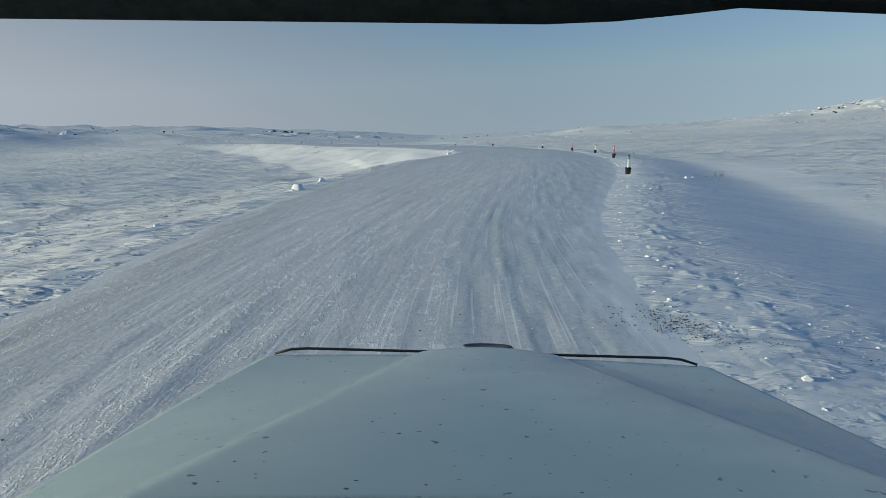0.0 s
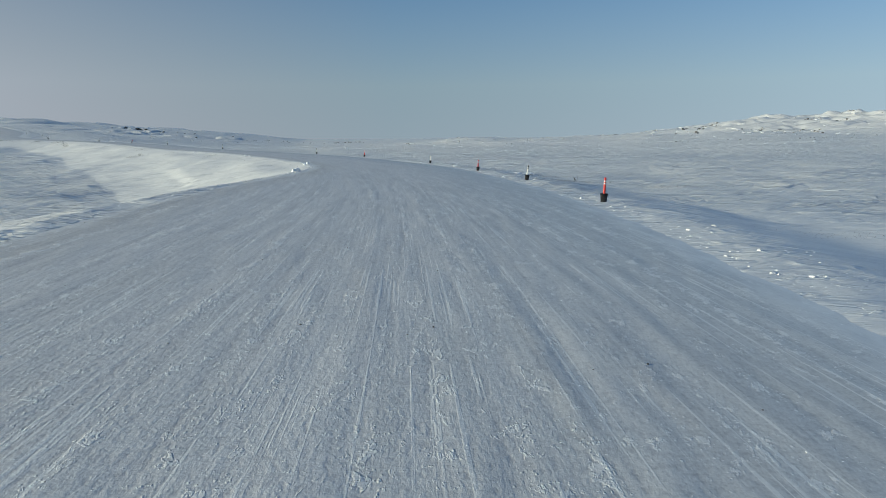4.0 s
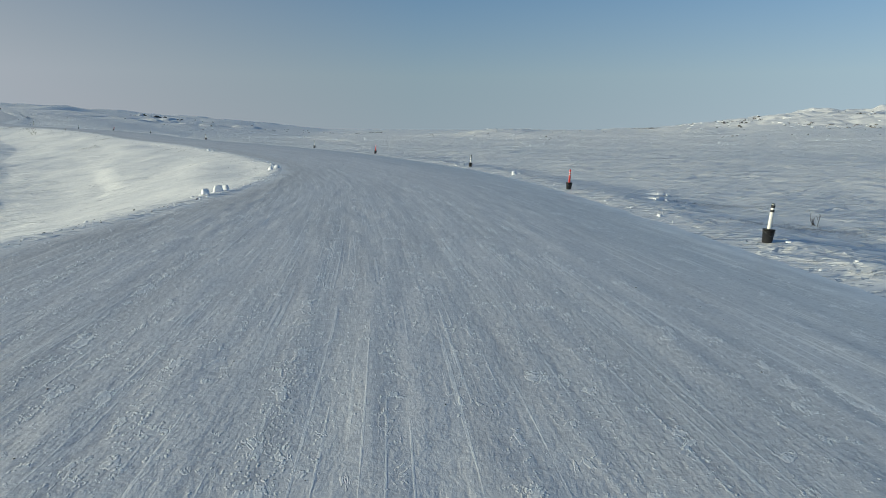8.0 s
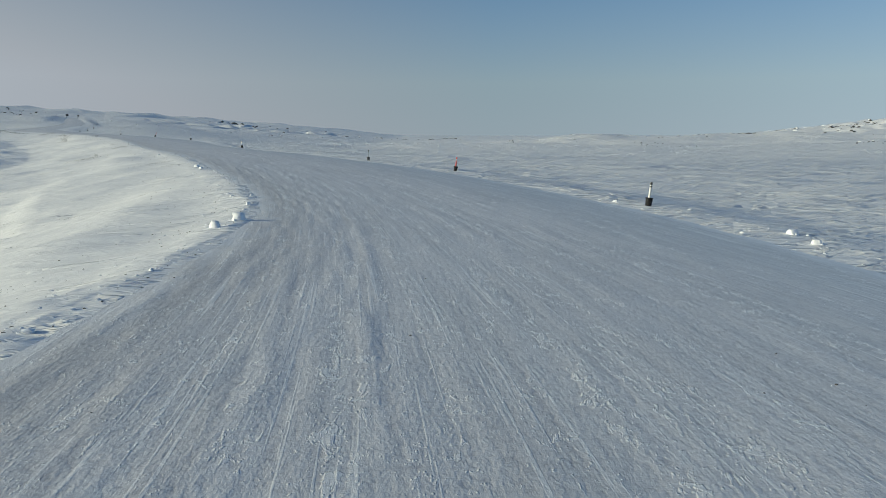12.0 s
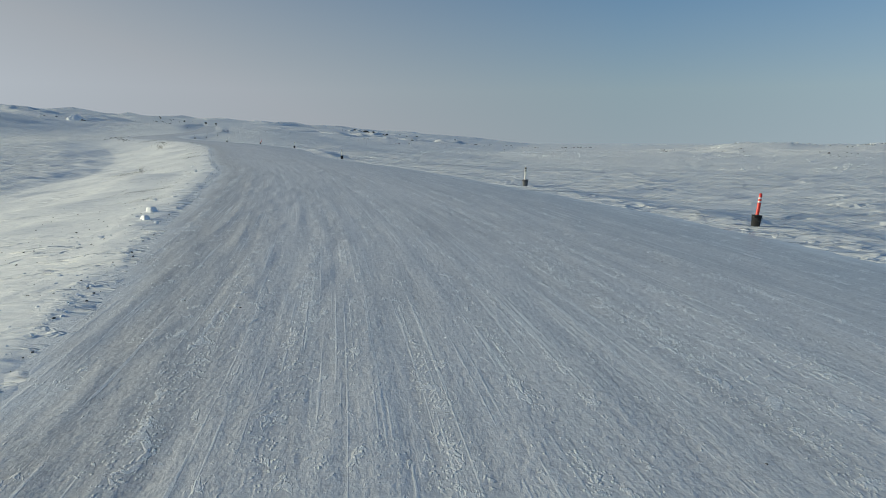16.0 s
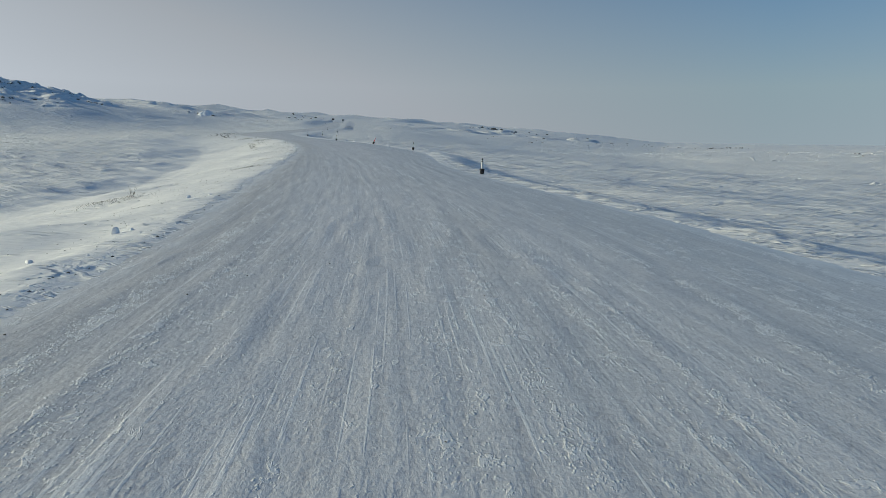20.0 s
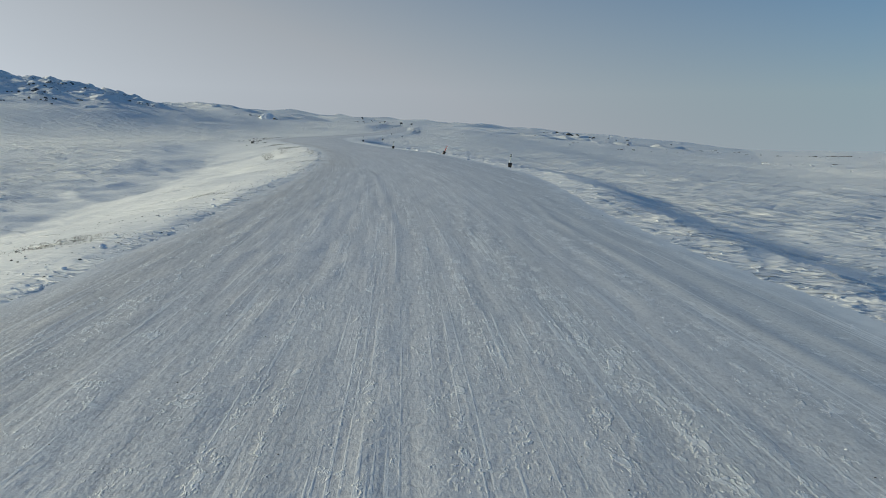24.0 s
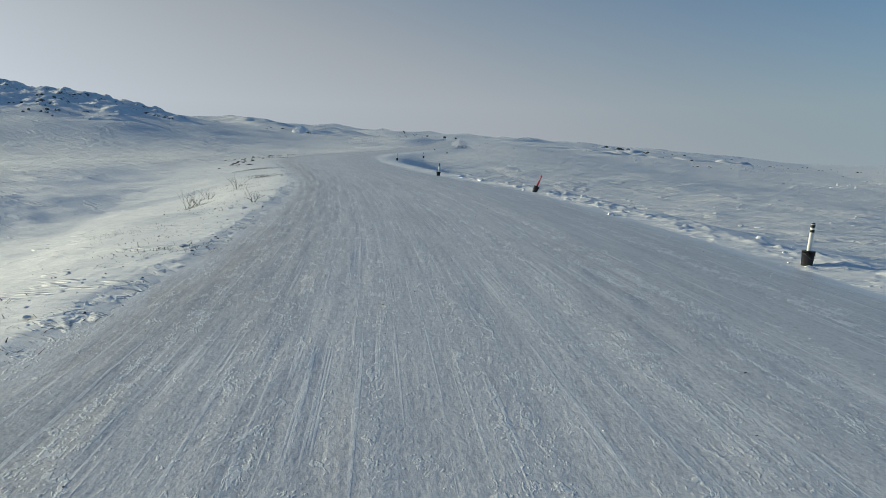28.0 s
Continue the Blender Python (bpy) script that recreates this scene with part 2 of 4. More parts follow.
    # broken plates of white crust between the wheel tracks
    crust = over(maths(nt, "ADD", maths(nt, "MULTIPLY", lengthwise(0.55, 4.5, 5.0, 0.68, 0.4), 0.6), maths(nt, "MULTIPLY", gather, 0.45)), 0.592, 0.612, 0.65)
    base = mixed(nt, crust, base, (0.84, 0.845, 0.855))
    base = mixed(nt, 1.0, base, ramp(nt, grain, [(0.36, (0.87, 0.87, 0.88)), (0.52, (1, 1, 1))]), "MULTIPLY")
    thread = over(maths(nt, "ADD", maths(nt, "MULTIPLY", lines, 0.75), maths(nt, "MULTIPLY", broken, 0.3)), 0.62, 0.66, 0.6)
    base = mixed(nt, thread, base, (0.85, 0.855, 0.86))
    # drifted snow feathers in over both edges
    brink = maths(nt, "MINIMUM", maths(nt, "ADD", sep.outputs[0], 0.15), sep.outputs[1])
    feather = maths(nt, "ADD", brink, maths(nt, "MULTIPLY", noise_of(nt, coords(nt, "UV", (1.0, 0.3, 1.0)), 1.6, 6.0, 0.7), -2.2))
    base = mixed(nt, ramp(nt, maths(nt, "ADD", maths(nt, "MULTIPLY", feather, 0.5), 0.5), [(0.0, (0.9, 0.9, 0.9)), (0.45, (0, 0, 0))]), base, (0.80, 0.81, 0.825))
    nt.links.new(base, b.inputs["Base Color"])
    nt.links.new(ramp(nt, icy, [(0.0, (0.55, 0.55, 0.55)), (1.0, (0.38, 0.38, 0.38))]), b.inputs["Roughness"])
    worn = ramp(nt, maths(nt, "ADD", maths(nt, "MULTIPLY", sep.outputs[1], 0.10), maths(nt, "MULTIPLY", patch, 0.6)),
                [(0.45, (0.22, 0.22, 0.22)), (0.85, (1, 1, 1))])
    last = None
    for value, far, strength in ((streak, 0.014, 0.45), (lumps, 0.012, 0.40), (rub, 0.010, 0.7), (crumbs, 0.011, 0.7), (white, 0.010, 0.85), (crust, 0.012, 0.8), (thread, 0.005, 0.4), (grain, 0.006, 0.7)):
        bump = nt.nodes.new("ShaderNodeBump")
        bump.inputs["Distance"].default_value = far
        nt.links.new(maths(nt, "MULTIPLY", worn, strength), bump.inputs["Strength"])
        nt.links.new(value, bump.inputs["Height"])
        if last:
            nt.links.new(last, bump.inputs["Normal"])
        last = bump.outputs[0]
    nt.links.new(last, b.inputs["Normal"])
    return m


def rock_and_snow(name, bare, snow):
    """Dark rock that shows on steep faces, with snow where it lies flat."""
    m, nt, b = material(name, 0.75)
    v = coords(nt, "Object", (1, 1, 1))
    n = noise_of(nt, v, 0.6, 5.0)
    geo = nt.nodes.new("ShaderNodeNewGeometry")
    sep = nt.nodes.new("ShaderNodeSeparateXYZ")
    nt.links.new(geo.outputs["Normal"], sep.inputs[0])
    steep = maths(nt, "ADD", sep.outputs[2], maths(nt, "MULTIPLY", maths(nt, "SUBTRACT", n, 0.5), 0.9))
    rock = ramp(nt, noise_of(nt, v, 3.0), [(0.3, (0.05, 0.05, 0.055)), (0.7, (0.17, 0.16, 0.15))])
    base = mixed(nt, ramp(nt, steep, [(bare, (0, 0, 0)), (snow, (1, 1, 1))]), rock, (0.79, 0.79, 0.795))
    nt.links.new(base, b.inputs["Base Color"])
    bumped(nt, b, (noise_of(nt, v, 0.18, 3.0), 1.6, 0.6), (n, 0.5, 0.8))
    return m


M_FIELD, M_ROAD, M_CRAG = snow_field(), snow_road(), rock_and_snow("snow_covered_rock", 0.36, 0.52)
M_HILL = rock_and_snow("rocky_snow_slope", 0.72, 0.80)
M_LUMP = plain("snow_lump", (0.87, 0.88, 0.90), 0.6, 0, 0.06, 14.0, 0.02)
M_STONE = plain("dark_stone", (0.09, 0.085, 0.08), 0.8, 0, 0.2, 20.0, 0.01)
M_STALK = plain("dead_stalk", (0.06, 0.05, 0.042), 0.8, 0, 0.2, 9.0)
M_PAIL = plain("black_plastic", (0.018, 0.018, 0.02), 0.45, 0, 0.15, 25.0)
M_GREY = plain("grey_plastic", (0.16, 0.165, 0.17), 0.5, 0, 0.15, 25.0)
M_WHITE = plain("white_plastic", (0.78, 0.77, 0.72), 0.45, 0, 0.06, 18.0)
M_RED = plain("red_plastic", (0.62, 0.045, 0.03), 0.45, 0, 0.1, 18.0)
M_BAND = plain("black_band", (0.02, 0.02, 0.022), 0.5, 0, 0.15, 30.0)
M_FOIL = plain("reflective_band", (0.75, 0.72, 0.70), 0.3, 0, 0.06, 30.0)
M_STEEL = plain("galvanised_steel", (0.22, 0.22, 0.23), 0.5, 0.6, 0.2, 20.0)


# ---------------------------------------------------------------- plan
def wave(x, y, seed=0):
    """Smooth lattice noise, about -1 to 1."""
    x, y = np.asarray(x, float), np.asarray(y, float)
    xi, yi = np.floor(x), np.floor(y)
    fx, fy = x - xi, y - yi
    ux, uy = fx * fx * (3 - 2 * fx), fy * fy * (3 - 2 * fy)

    def at(i, j):
        h = np.sin(i * 127.1 + j * 311.7 + seed * 74.7) * 43758.5453
        return (h - np.floor(h)) * 2 - 1

    return (at(xi, yi) * (1 - ux) + at(xi + 1, yi) * ux) * (1 - uy) + (at(xi, yi + 1) * (1 - ux) + at(xi + 1, yi + 1) * ux) * uy


def fractal(x, y, octaves=4, seed=0, gain=0.5):
    total, size = 0.0, 1.0
    for k in range(octaves):
        total = total + size * wave(x * 2**k + 17.3 * k, y * 2**k - 9.1 * k, seed + k)
        size *= gain
    return total


def step(a, b, x):
    u = np.clip((x - a) / (b - a), 0, 1)
    return u * u * (3 - 2 * u)


def hump(x, y, cx, cy, along, across, turn):
    """A rounded hill: half lengths, and the way its long axis points (degrees from +x)."""
    c, s = math.cos(radians(turn)), math.sin(radians(turn))
    u, v = (x - cx) * c + (y - cy) * s, -(x - cx) * s + (y - cy) * c
    return np.exp(-((u / along) ** 2) - (v / across) ** 2)


# The line that the road keeps to (x, y, height of the driven surface).
LINE = [(-0.5, -60, 0.0), (0, -25, 0.0), (0, 0, 0.0), (0.6, 15, 0.02), (2.0, 26.5, 0.03), (4.0, 41, 0.04), (5.6, 54.6, -0.02), (6.65, 67.6, -0.15),
        (7.1, 81.6, -0.26), (6.95, 91, -0.33), (5.85, 102.6, -0.42), (4.1, 113, -0.40), (1.3, 123.5, -0.25), (-2.1, 133.9, -0.08),
        (-6.1, 144.6, 0.05), (-11.4, 157.6, 0.15), (-17.7, 171, 0.26), (-24.2, 184, 0.47), (-30.2, 195, 0.75), (-36, 205, 1.02),
        (-44.5, 218, 1.4), (-56, 233.5, 1.85), (-70, 250, 2.25), (-84, 267, 2.6), (-96, 285, 3.0), (-106, 306, 3.5), (-116, 335, 4.2),
        (-135, 392, 6.0), (-166, 462, 8.6), (-195, 525, 11.0), (-217, 580, 12.6), (-236, 640, 13.4)]
# Edges of the driven surface, across from that line (negative: to the left).
LEFT = [(-60, -6.5), (10, -6.6), (22, -8.4), (31, -9.2), (56, -9.4), (68, -8.4), (74, -7.0), (86, -5.2), (98, -3.6), (108, -2.7), (120, -3.2),
        (134, -4.5), (158, -4.8), (172, -5.5), (184, -5.4), (198, -4.9), (212, -4.1), (226, -3.3), (245, -2.8), (262, -3.0), (290, -4.0), (700, -4.5)]
RIGHT = [(-60, 2.2), (6, 2.3), (14, 2.8), (20, 3.5), (30, 5.0), (40, 6.2), (56, 7.3), (72, 8.4), (90, 9.4), (104, 11.2), (112, 11.4), (131, 11.0),
         (147, 9.6), (166, 8.6), (185, 6.5), (198, 6.7), (206, 7.9), (216, 9.4), (230, 9.3), (246, 9.4), (262, 7.9), (285, 8.6), (310, 8.6), (345, 6.5), (700, 4.5)]


def curve_through(points, pace):
    """A smooth line through points, sampled every pace metres."""
    p = np.array(points, float)
    p = np.vstack([2 * p[0] - p[1], p, 2 * p[-1] - p[-2]])
    out = []
    for k in range(1, len(p) - 2):
        u = np.linspace(0, 1, 40, endpoint=False)[:, None]
        a, b, c, d = p[k - 1], p[k], p[k + 1], p[k + 2]
        out.append(0.5 * (2 * b + (c - a) * u + (2 * a - 5 * b + 4 * c - d) * u**2 + (3 * b - a - 3 * c + d) * u**3))
    out = np.vstack(out)
    far = np.r_[0, np.cumsum(np.hypot(*np.diff(out[:, :2], axis=0).T))]
    at = np.arange(0, far[-1], pace)
    return np.stack([np.interp(at, far, out[:, n]) for n in range(3)], 1), at


MID, RUN = curve_through(LINE, 0.5)
RUN = RUN - RUN[np.argmin(np.abs(MID[:, 1]) + np.abs(MID[:, 0]))]      # metres along, 0 where the camera starts
AHEAD = np.gradient(MID[:, :2], axis=0)
AHEAD /= np.linalg.norm(AHEAD, axis=1)[:, None]


def soft_of(table, s):
    """A table read with its corners rounded."""
    t = np.array(table, float)
    return sum(np.interp(s + d, t[:, 0], t[:, 1]) for d in (-6, -3, 0, 3, 6)) / 5


def on_line(s):
    """Place and heading of the line at s metres along."""
    p = np.stack([np.interp(s, RUN, MID[:, n]) for n in range(3)], -1)
    d = np.stack([np.interp(s, RUN, AHEAD[:, n]) for n in range(2)], -1)
    return p, d / np.linalg.norm(d, axis=-1, keepdims=True)


def beside(s, l):
    """x, y of a place l metres to the right of the line."""
    p, d = on_line(s)
    return p[..., 0] + d[..., 1] * l, p[..., 1] - d[..., 0] * l


def along_line(x, y):
    """Metres along and to the right of the line, and the road's height there."""
    x, y = np.ravel(x), np.ravel(y)
    s, l, z = np.empty(len(x)), np.empty(len(x)), np.empty(len(x))
    for k in range(0, len(x), 4000):
        px, py = x[k:k + 4000], y[k:k + 4000]
        n = 8 * np.argmin((px[:, None] - MID[None, ::8, 0]) ** 2 + (py[:, None] - MID[None, ::8, 1]) ** 2, 1)
        n = np.clip(n[:, None] + np.arange(-8, 9)[None], 0, len(MID) - 1)
        n = n[np.arange(len(n)), np.argmin((px[:, None] - MID[n, 0]) ** 2 + (py[:, None] - MID[n, 1]) ** 2, 1)]
        ex, ey = px - MID[n, 0], py - MID[n, 1]
        s[k:k + 4000] = RUN[n] + ex * AHEAD[n, 0] + ey * AHEAD[n, 1]
        l[k:k + 4000] = ex * AHEAD[n, 1] - ey * AHEAD[n, 0]
        z[k:k + 4000] = MID[n, 2]
    return s, l, z


def far_land(x, y):
    """The open land: a plain, the long ridge ahead and to the left, the low hills to the right."""
    cx, cy = x + 10.0, y - 110.0
    d = np.hypot(cx, cy) + 1e-6
    az = np.degrees(np.arctan2(cx, cy))
    rise = np.where(az < 0, 3.2 * (1 - np.exp(np.minimum(az, 0) / 34.0)), 0.0)
    rise = rise * step(178, 120, np.abs(az)) + 0.5 * step(90, 150, az)
    t = np.tan(np.radians(rise))
    z = t * (np.clip(d, 160, 2500) - 160) * 1.06
    z = z + t * np.clip(d - 140, 0, 2500) * (0.20 * fractal(x / 170, y / 130, 5, 3, 0.55) + 0.15 * np.abs(fractal(x / 75, y / 60, 3, 4)) - 0.09)
    z = z - 3.2 * step(30, 160, d) * step(-24, 2, az) - 6.5 * step(400, 2600, d) * step(-6, 6, az)
    z = z + 0.5 * step(40, 200, d) * fractal(x / 60, y / 45, 3, 5)
    z = z + hump(x, y, -328, 356, 108, 78, -10) * (18.8 + 3.5 * fractal(x / 30, y / 30, 4, 9, 0.6))
    z = z - 1.0 * hump(x, y, -62, 165, 75, 105, 0) - 2.0 * hump(x, y, -38, 92, 42, 48, 0)
    z = z + 8.0 * hump(x, y, -358, 1080, 45, 60, 10) * (1 + 0.4 * fractal(x / 25, y / 25, 3, 16))
    z = z + 1.5 * hump(x, y, -222, 352, 50, 55, 0) * (1 + 0.4 * fractal(x / 14, y / 14, 3, 15))
    z = z + 4.5 * hump(x, y, -345, 530, 150, 110, 20) * (1 + 0.5 * fractal(x / 38, y / 30, 4, 10, 0.55))
    z = z + 3.0 * hump(x, y, 86, 402, 34, 26, 0) * (1 + 0.2 * fractal(x / 11, y / 11, 3, 11))
    z = z + 4.0 * hump(x, y, 190, 370, 130, 45, -12) * (1 + 0.3 * fractal(x / 16, y / 16, 4, 12, 0.6))
    z = z + 4.2 * hump(x, y, 235, 258, 110, 105, 0)
    right = hump(x, y, 520, 600, 210, 170, -35) + 0.55 * hump(x, y, 760, 480, 260, 200, -30)
    z = z + right * (22 + 4.5 * fractal(x / 40, y / 40, 5, 13, 0.55))
    return z


# Side slopes, by metres along: tilt of the road, left crest, left fall and its width, right level shelf, right fall and its width.
TILT = [(-60, 0.0), (35, 0.004), (75, 0.028), (150, 0.028), (184, 0.016), (220, 0.026), (262, 0.02), (310, 0.0), (700, 0.0)]
CREST = [(-60, 0.01), (50, 0.02), (66, 0.025), (112, 0.025), (120, 0.02), (128, 0.03), (172, 0.025), (188, 0.01), (208, 0.0), (700, 0.0)]
FALL_L = [(-60, 0.15), (40, 0.6), (66, 2.6), (80, 3.4), (112, 4.1), (135, 3.5), (180, 3.0), (205, 2.9), (250, 2.4), (280, 0.6), (310, 0.2), (400, 0.2), (450, -0.4), (490, -1.5), (600, -1.5), (660, 0.2), (700, 0.2)]
WIDE_L = [(-60, 7.0), (40, 8.0), (66, 11.0), (84, 15.0), (112, 19.0), (150, 18.0), (190, 16.0), (215, 13.0), (250, 11.0), (300, 8.0), (700, 8.0)]
SHELF_R = [(-60, 0.2), (24, 0.2), (34, 0.9), (42, 0.8), (55, 1.0), (145, 0.8), (165, 0.5), (210, 1.2), (232, 1.3), (250, 1.0), (700, 1.0)]
FALL_R = [(-60, 1.35), (22, 1.2), (40, 0.75), (58, 0.5), (130, 0.42), (150, 0.55), (175, 0.58), (208, 0.62), (222, 0.45), (244, 1.5), (254, 4.8), (302, 4.8), (330, 1.6), (350, 0.6), (700, 0.6)]
WIDE_R = [(-60, 9.5), (22, 8.5), (36, 5.8), (58, 6.0), (130, 6.0), (155, 4.0), (208, 4.0), (222, 5.0), (244, 5.5), (256, 14.0), (310, 14.0), (350, 6.0), (700, 6.0)]


SCARP = (-14.0, 123.0)


def ground(x, y, under_road=True):
    """Height of the snow, with the road's bank, its windrows and its side slopes."""
    shape = np.shape(x)
    x, y = np.ravel(np.asarray(x, float)), np.ravel(np.asarray(y, float))
    z = far_land(x, y)
    near = np.hypot(x + 30, y - 120) < 240
    near |= (np.abs(x + 150) < 160) & (np.abs(y - 450) < 230)
    s, l, zr = along_line(x[near], y[near])
    nx, ny = x[near], y[near]
    left, right = soft_of(LEFT, s), soft_of(RIGHT, s)
    isleft = l < 0
    out = np.where(isleft, left - l, l - right)              # metres outside the driven surface
    zr = zr - soft_of(TILT, s) * np.clip(l, left, right)
    ragged = 0.13 * fractal(s / 2.3, np.where(isleft, 3.0, 9.0), 3, 23, 0.6)
    crest = np.where(isleft, soft_of(CREST, s), 0.0) * (1 + 0.45 * fractal(s / 2.6, np.sign(l) * 7, 3, 21)) * np.exp(-((out - 0.9 - ragged) / 0.55) ** 2)
    shelf = np.where(isleft, 0.9 - 0.6 * step(55, 75, s), soft_of(SHELF_R, s)) + ragged
    fall = np.where(isleft, soft_of(FALL_L, s), soft_of(FALL_R, s))
    wide = np.where(isleft, soft_of(WIDE_L, s), soft_of(WIDE_R, s))
    even = 0.45 * step(52, 30, s)
    slope = zr - fall * np.where(isleft, 0.3 * step(shelf, shelf + wide, out) + 0.7 * np.clip((out - shelf) / wide, 0, 1), step(shelf, shelf + wide, out) * (1 - even) + even * np.clip(out / (shelf + wide), 0, 1)) + crest
    away = step(0.1, 1.2, out)
    clods = np.exp(-((out - 1.0) / 1.3) ** 2)
    rough = away * (0.026 * fractal(nx / 1.1, ny / 1.1, 3, 31, 0.6) + np.where(isleft, 0.05, 0.03) * fractal(nx / 4.5, ny / 1.7, 3, 33, 0.55))
    rough = rough + away * clods * 0.025 * fractal(nx / 0.9, ny / 0.9, 2, 37, 0.7)
    sharp = 1 - np.abs(fractal(nx / 7.5, ny / 2.4, 3, 35, 0.5))
    rough = rough + step(4, 14, out) * (0.20 * sharp * sharp - 0.12) * np.where(isleft, 1.0, 0.45)
    rough = rough * (1 - 0.35 * np.where(isleft, step(55, 75, s) * step(shelf + wide + 6, shelf + wide - 1, out), 0))
    gully = np.where(isleft, step(2.0, 6.0, out) * step(shelf + wide + 9, shelf + wide + 1, out) * step(55, 72, s) * step(290, 270, s), 0)
    rough = rough + gully * (0.42 * fractal(s / 9.0, out / 16.0, 2, 39, 0.5) - 0.12 * np.abs(fractal(s / 3.4, out / 7.0, 2, 40)))
    rough = rough * (1 - 0.88 * np.where(isleft, 0, step(62, 44, s) * step(16, 9, out)))
    ridged = 1 - np.abs(fractal(nx / 2.6, ny / 0.9, 3, 59, 0.55))
    rough = rough + np.where(isleft, 0.11 * ridged * ridged * step(2.0, 6.0, out) * step(22, 12, out) * step(60, 46, s), 0)
    # a scarp that the wind has cut into the hollow below the bank
    across = nx - SCARP[0] + 0.36 * (ny - SCARP[1]) + 0.6 * fractal(ny / 2.2, 4.0, 3, 57)
    rough = rough - np.where(isleft, 0.22 * step(1.0, -0.7, across) * step(-11, -2, across) * step(12.0, 7.0, np.abs(ny - SCARP[1])), 0)
    blend = step(shelf + wide, shelf + wide + 60, out)
    zn = slope * (1 - blend) + z[near] * blend + rough
    zn = zn - np.where(isleft, 0.005, 0.02) * np.exp(-np.clip(out, 0, 9) ** 2)
    z[near] = zn - (0.03 * step(0.1, -0.6, out) + 0.37 * step(-0.6, -2.0, out)) * under_road
    return z.reshape(shape)


def sheet(name, x, y, z, mat, uv=None, edge=None):
    """A grid of heights as one mesh."""
    rows, cols = x.shape
    me = bpy.data.meshes.new(name)
    co = np.stack([x, y, z], -1).reshape(-1, 3)
    i = np.arange(rows * cols).reshape(rows, cols)
    quads = np.stack([i[:-1, :-1], i[:-1, 1:], i[1:, 1:], i[1:, :-1]], -1).reshape(-1, 4)
    me.vertices.add(len(co))
    me.vertices.foreach_set("co", co.ravel())
    me.loops.add(quads.size)
    me.loops.foreach_set("vertex_index", quads.ravel().astype(np.int32))
    me.polygons.add(len(quads))
    me.polygons.foreach_set("loop_start", np.arange(0, quads.size, 4, dtype=np.int32))
    me.polygons.foreach_set("use_smooth", np.ones(len(quads), bool))
    me.update(calc_edges=True)
    if uv is not None:
        layer = me.uv_layers.new(name="UVMap")
        layer.data.foreach_set("uv", uv.reshape(-1, 2)[quads.ravel()].ravel().astype(np.float32))
    if edge is not None:
        layer = me.uv_layers.new(name="Edge")
        layer.data.foreach_set("uv", edge.reshape(-1, 2)[quads.ravel()].ravel().astype(np.float32))
    me.materials.append(mat)
    return new(name, me)


def graded(lo, hi, pace, out_lo, out_hi, grow_lo, grow_hi):
    mid = np.arange(lo, hi, pace)
    left, right, d = [], [], pace
    p = lo
    while p > out_lo:
        d *= grow_lo
        p -= d
        left.append(p)
    p, d = mid[-1], pace
    while p < out_hi:
        d *= grow_hi
        p += d
        right.append(p)
    return np.r_[left[::-1], mid, right]


gx = graded(-75, 45, 0.35, -4600, 4600, 1.05, 1.055)
gy = graded(-14, 262, 0.35, -4600, 4800, 1.12, 1.04)
GX, GY = np.meshgrid(gx, gy)


def smoothness(x, y):
    """The wind leaves the left bank smoother than the open plain."""
    s, l, _ = along_line(x, y)
    out = soft_of(LEFT, s) - l
    calm = 0.8 * step(-0.5, 0.8, out) * step(22, 14, out) * step(55, 75, s) * step(300, 275, s)
    side = l - soft_of(RIGHT, s)
    rubble = step(4.5, 2.5, side) * 0.6 * step(200, 215, s) + step(13, 8, side) * (0.65 + 0.25 * step(2.4, 3.6, side)) * step(66, 46, s)
    return np.stack([np.where(l < 0, calm, rubble), np.where(l < 0, 0, 0.9 * rubble)], -1).reshape(np.shape(x) + (2,))


tagged(sheet("ground", GX, GY, ground(GX, GY), M_FIELD, edge=smoothness(GX, GY)), "wind-packed snow plain with hard ridges and low hills", "ground", kind="structure")


# ---------------------------------------------------------------- road
def road_height(s, l):
    """Relief of the driven snow: ruts, ridges left between wheels, crumbs."""
    z = 0.0
    for k, at in enumerate((-3.4, -2.3, -1.1, -0.2, 0.9, 1.9, 3.0, 4.2, 5.6, 7.0)):
        wander = at + 0.9 * wave(s / 38, k * 3.1, 41) + 0.12 * wave(s / 9, k * 5.7, 42)
        there = step(-0.3, 0.4, wave(s / 17, k * 9.0, 43))
        z = z + there * (0.007 * np.exp(-((l - wander) / 0.10) ** 2) - 0.002 * np.exp(-((l - wander - 0.28) / 0.16) ** 2))
    z = z + 0.007 * fractal(s / 1.6, l / 0.25, 3, 45, 0.6)
    for at, high in ((2.2, 0.018), (2.75, 0.010), (1.5, 0.008)):
        edge = soft_of(RIGHT, s) - at + 0.08 * wave(s / 5, at * 9, 44)
        z = z + step(176, 186, s) * step(207, 196, s) * high * np.exp(-((l - edge) / 0.07) ** 2)
    lumpy = step(0.15, 0.8, fractal(s / 11, l / 1.1, 2, 47))
    z = z + lumpy * 0.016 * np.clip(fractal(s / 0.35, l / 0.3, 2, 49), 0, 1)
    return z


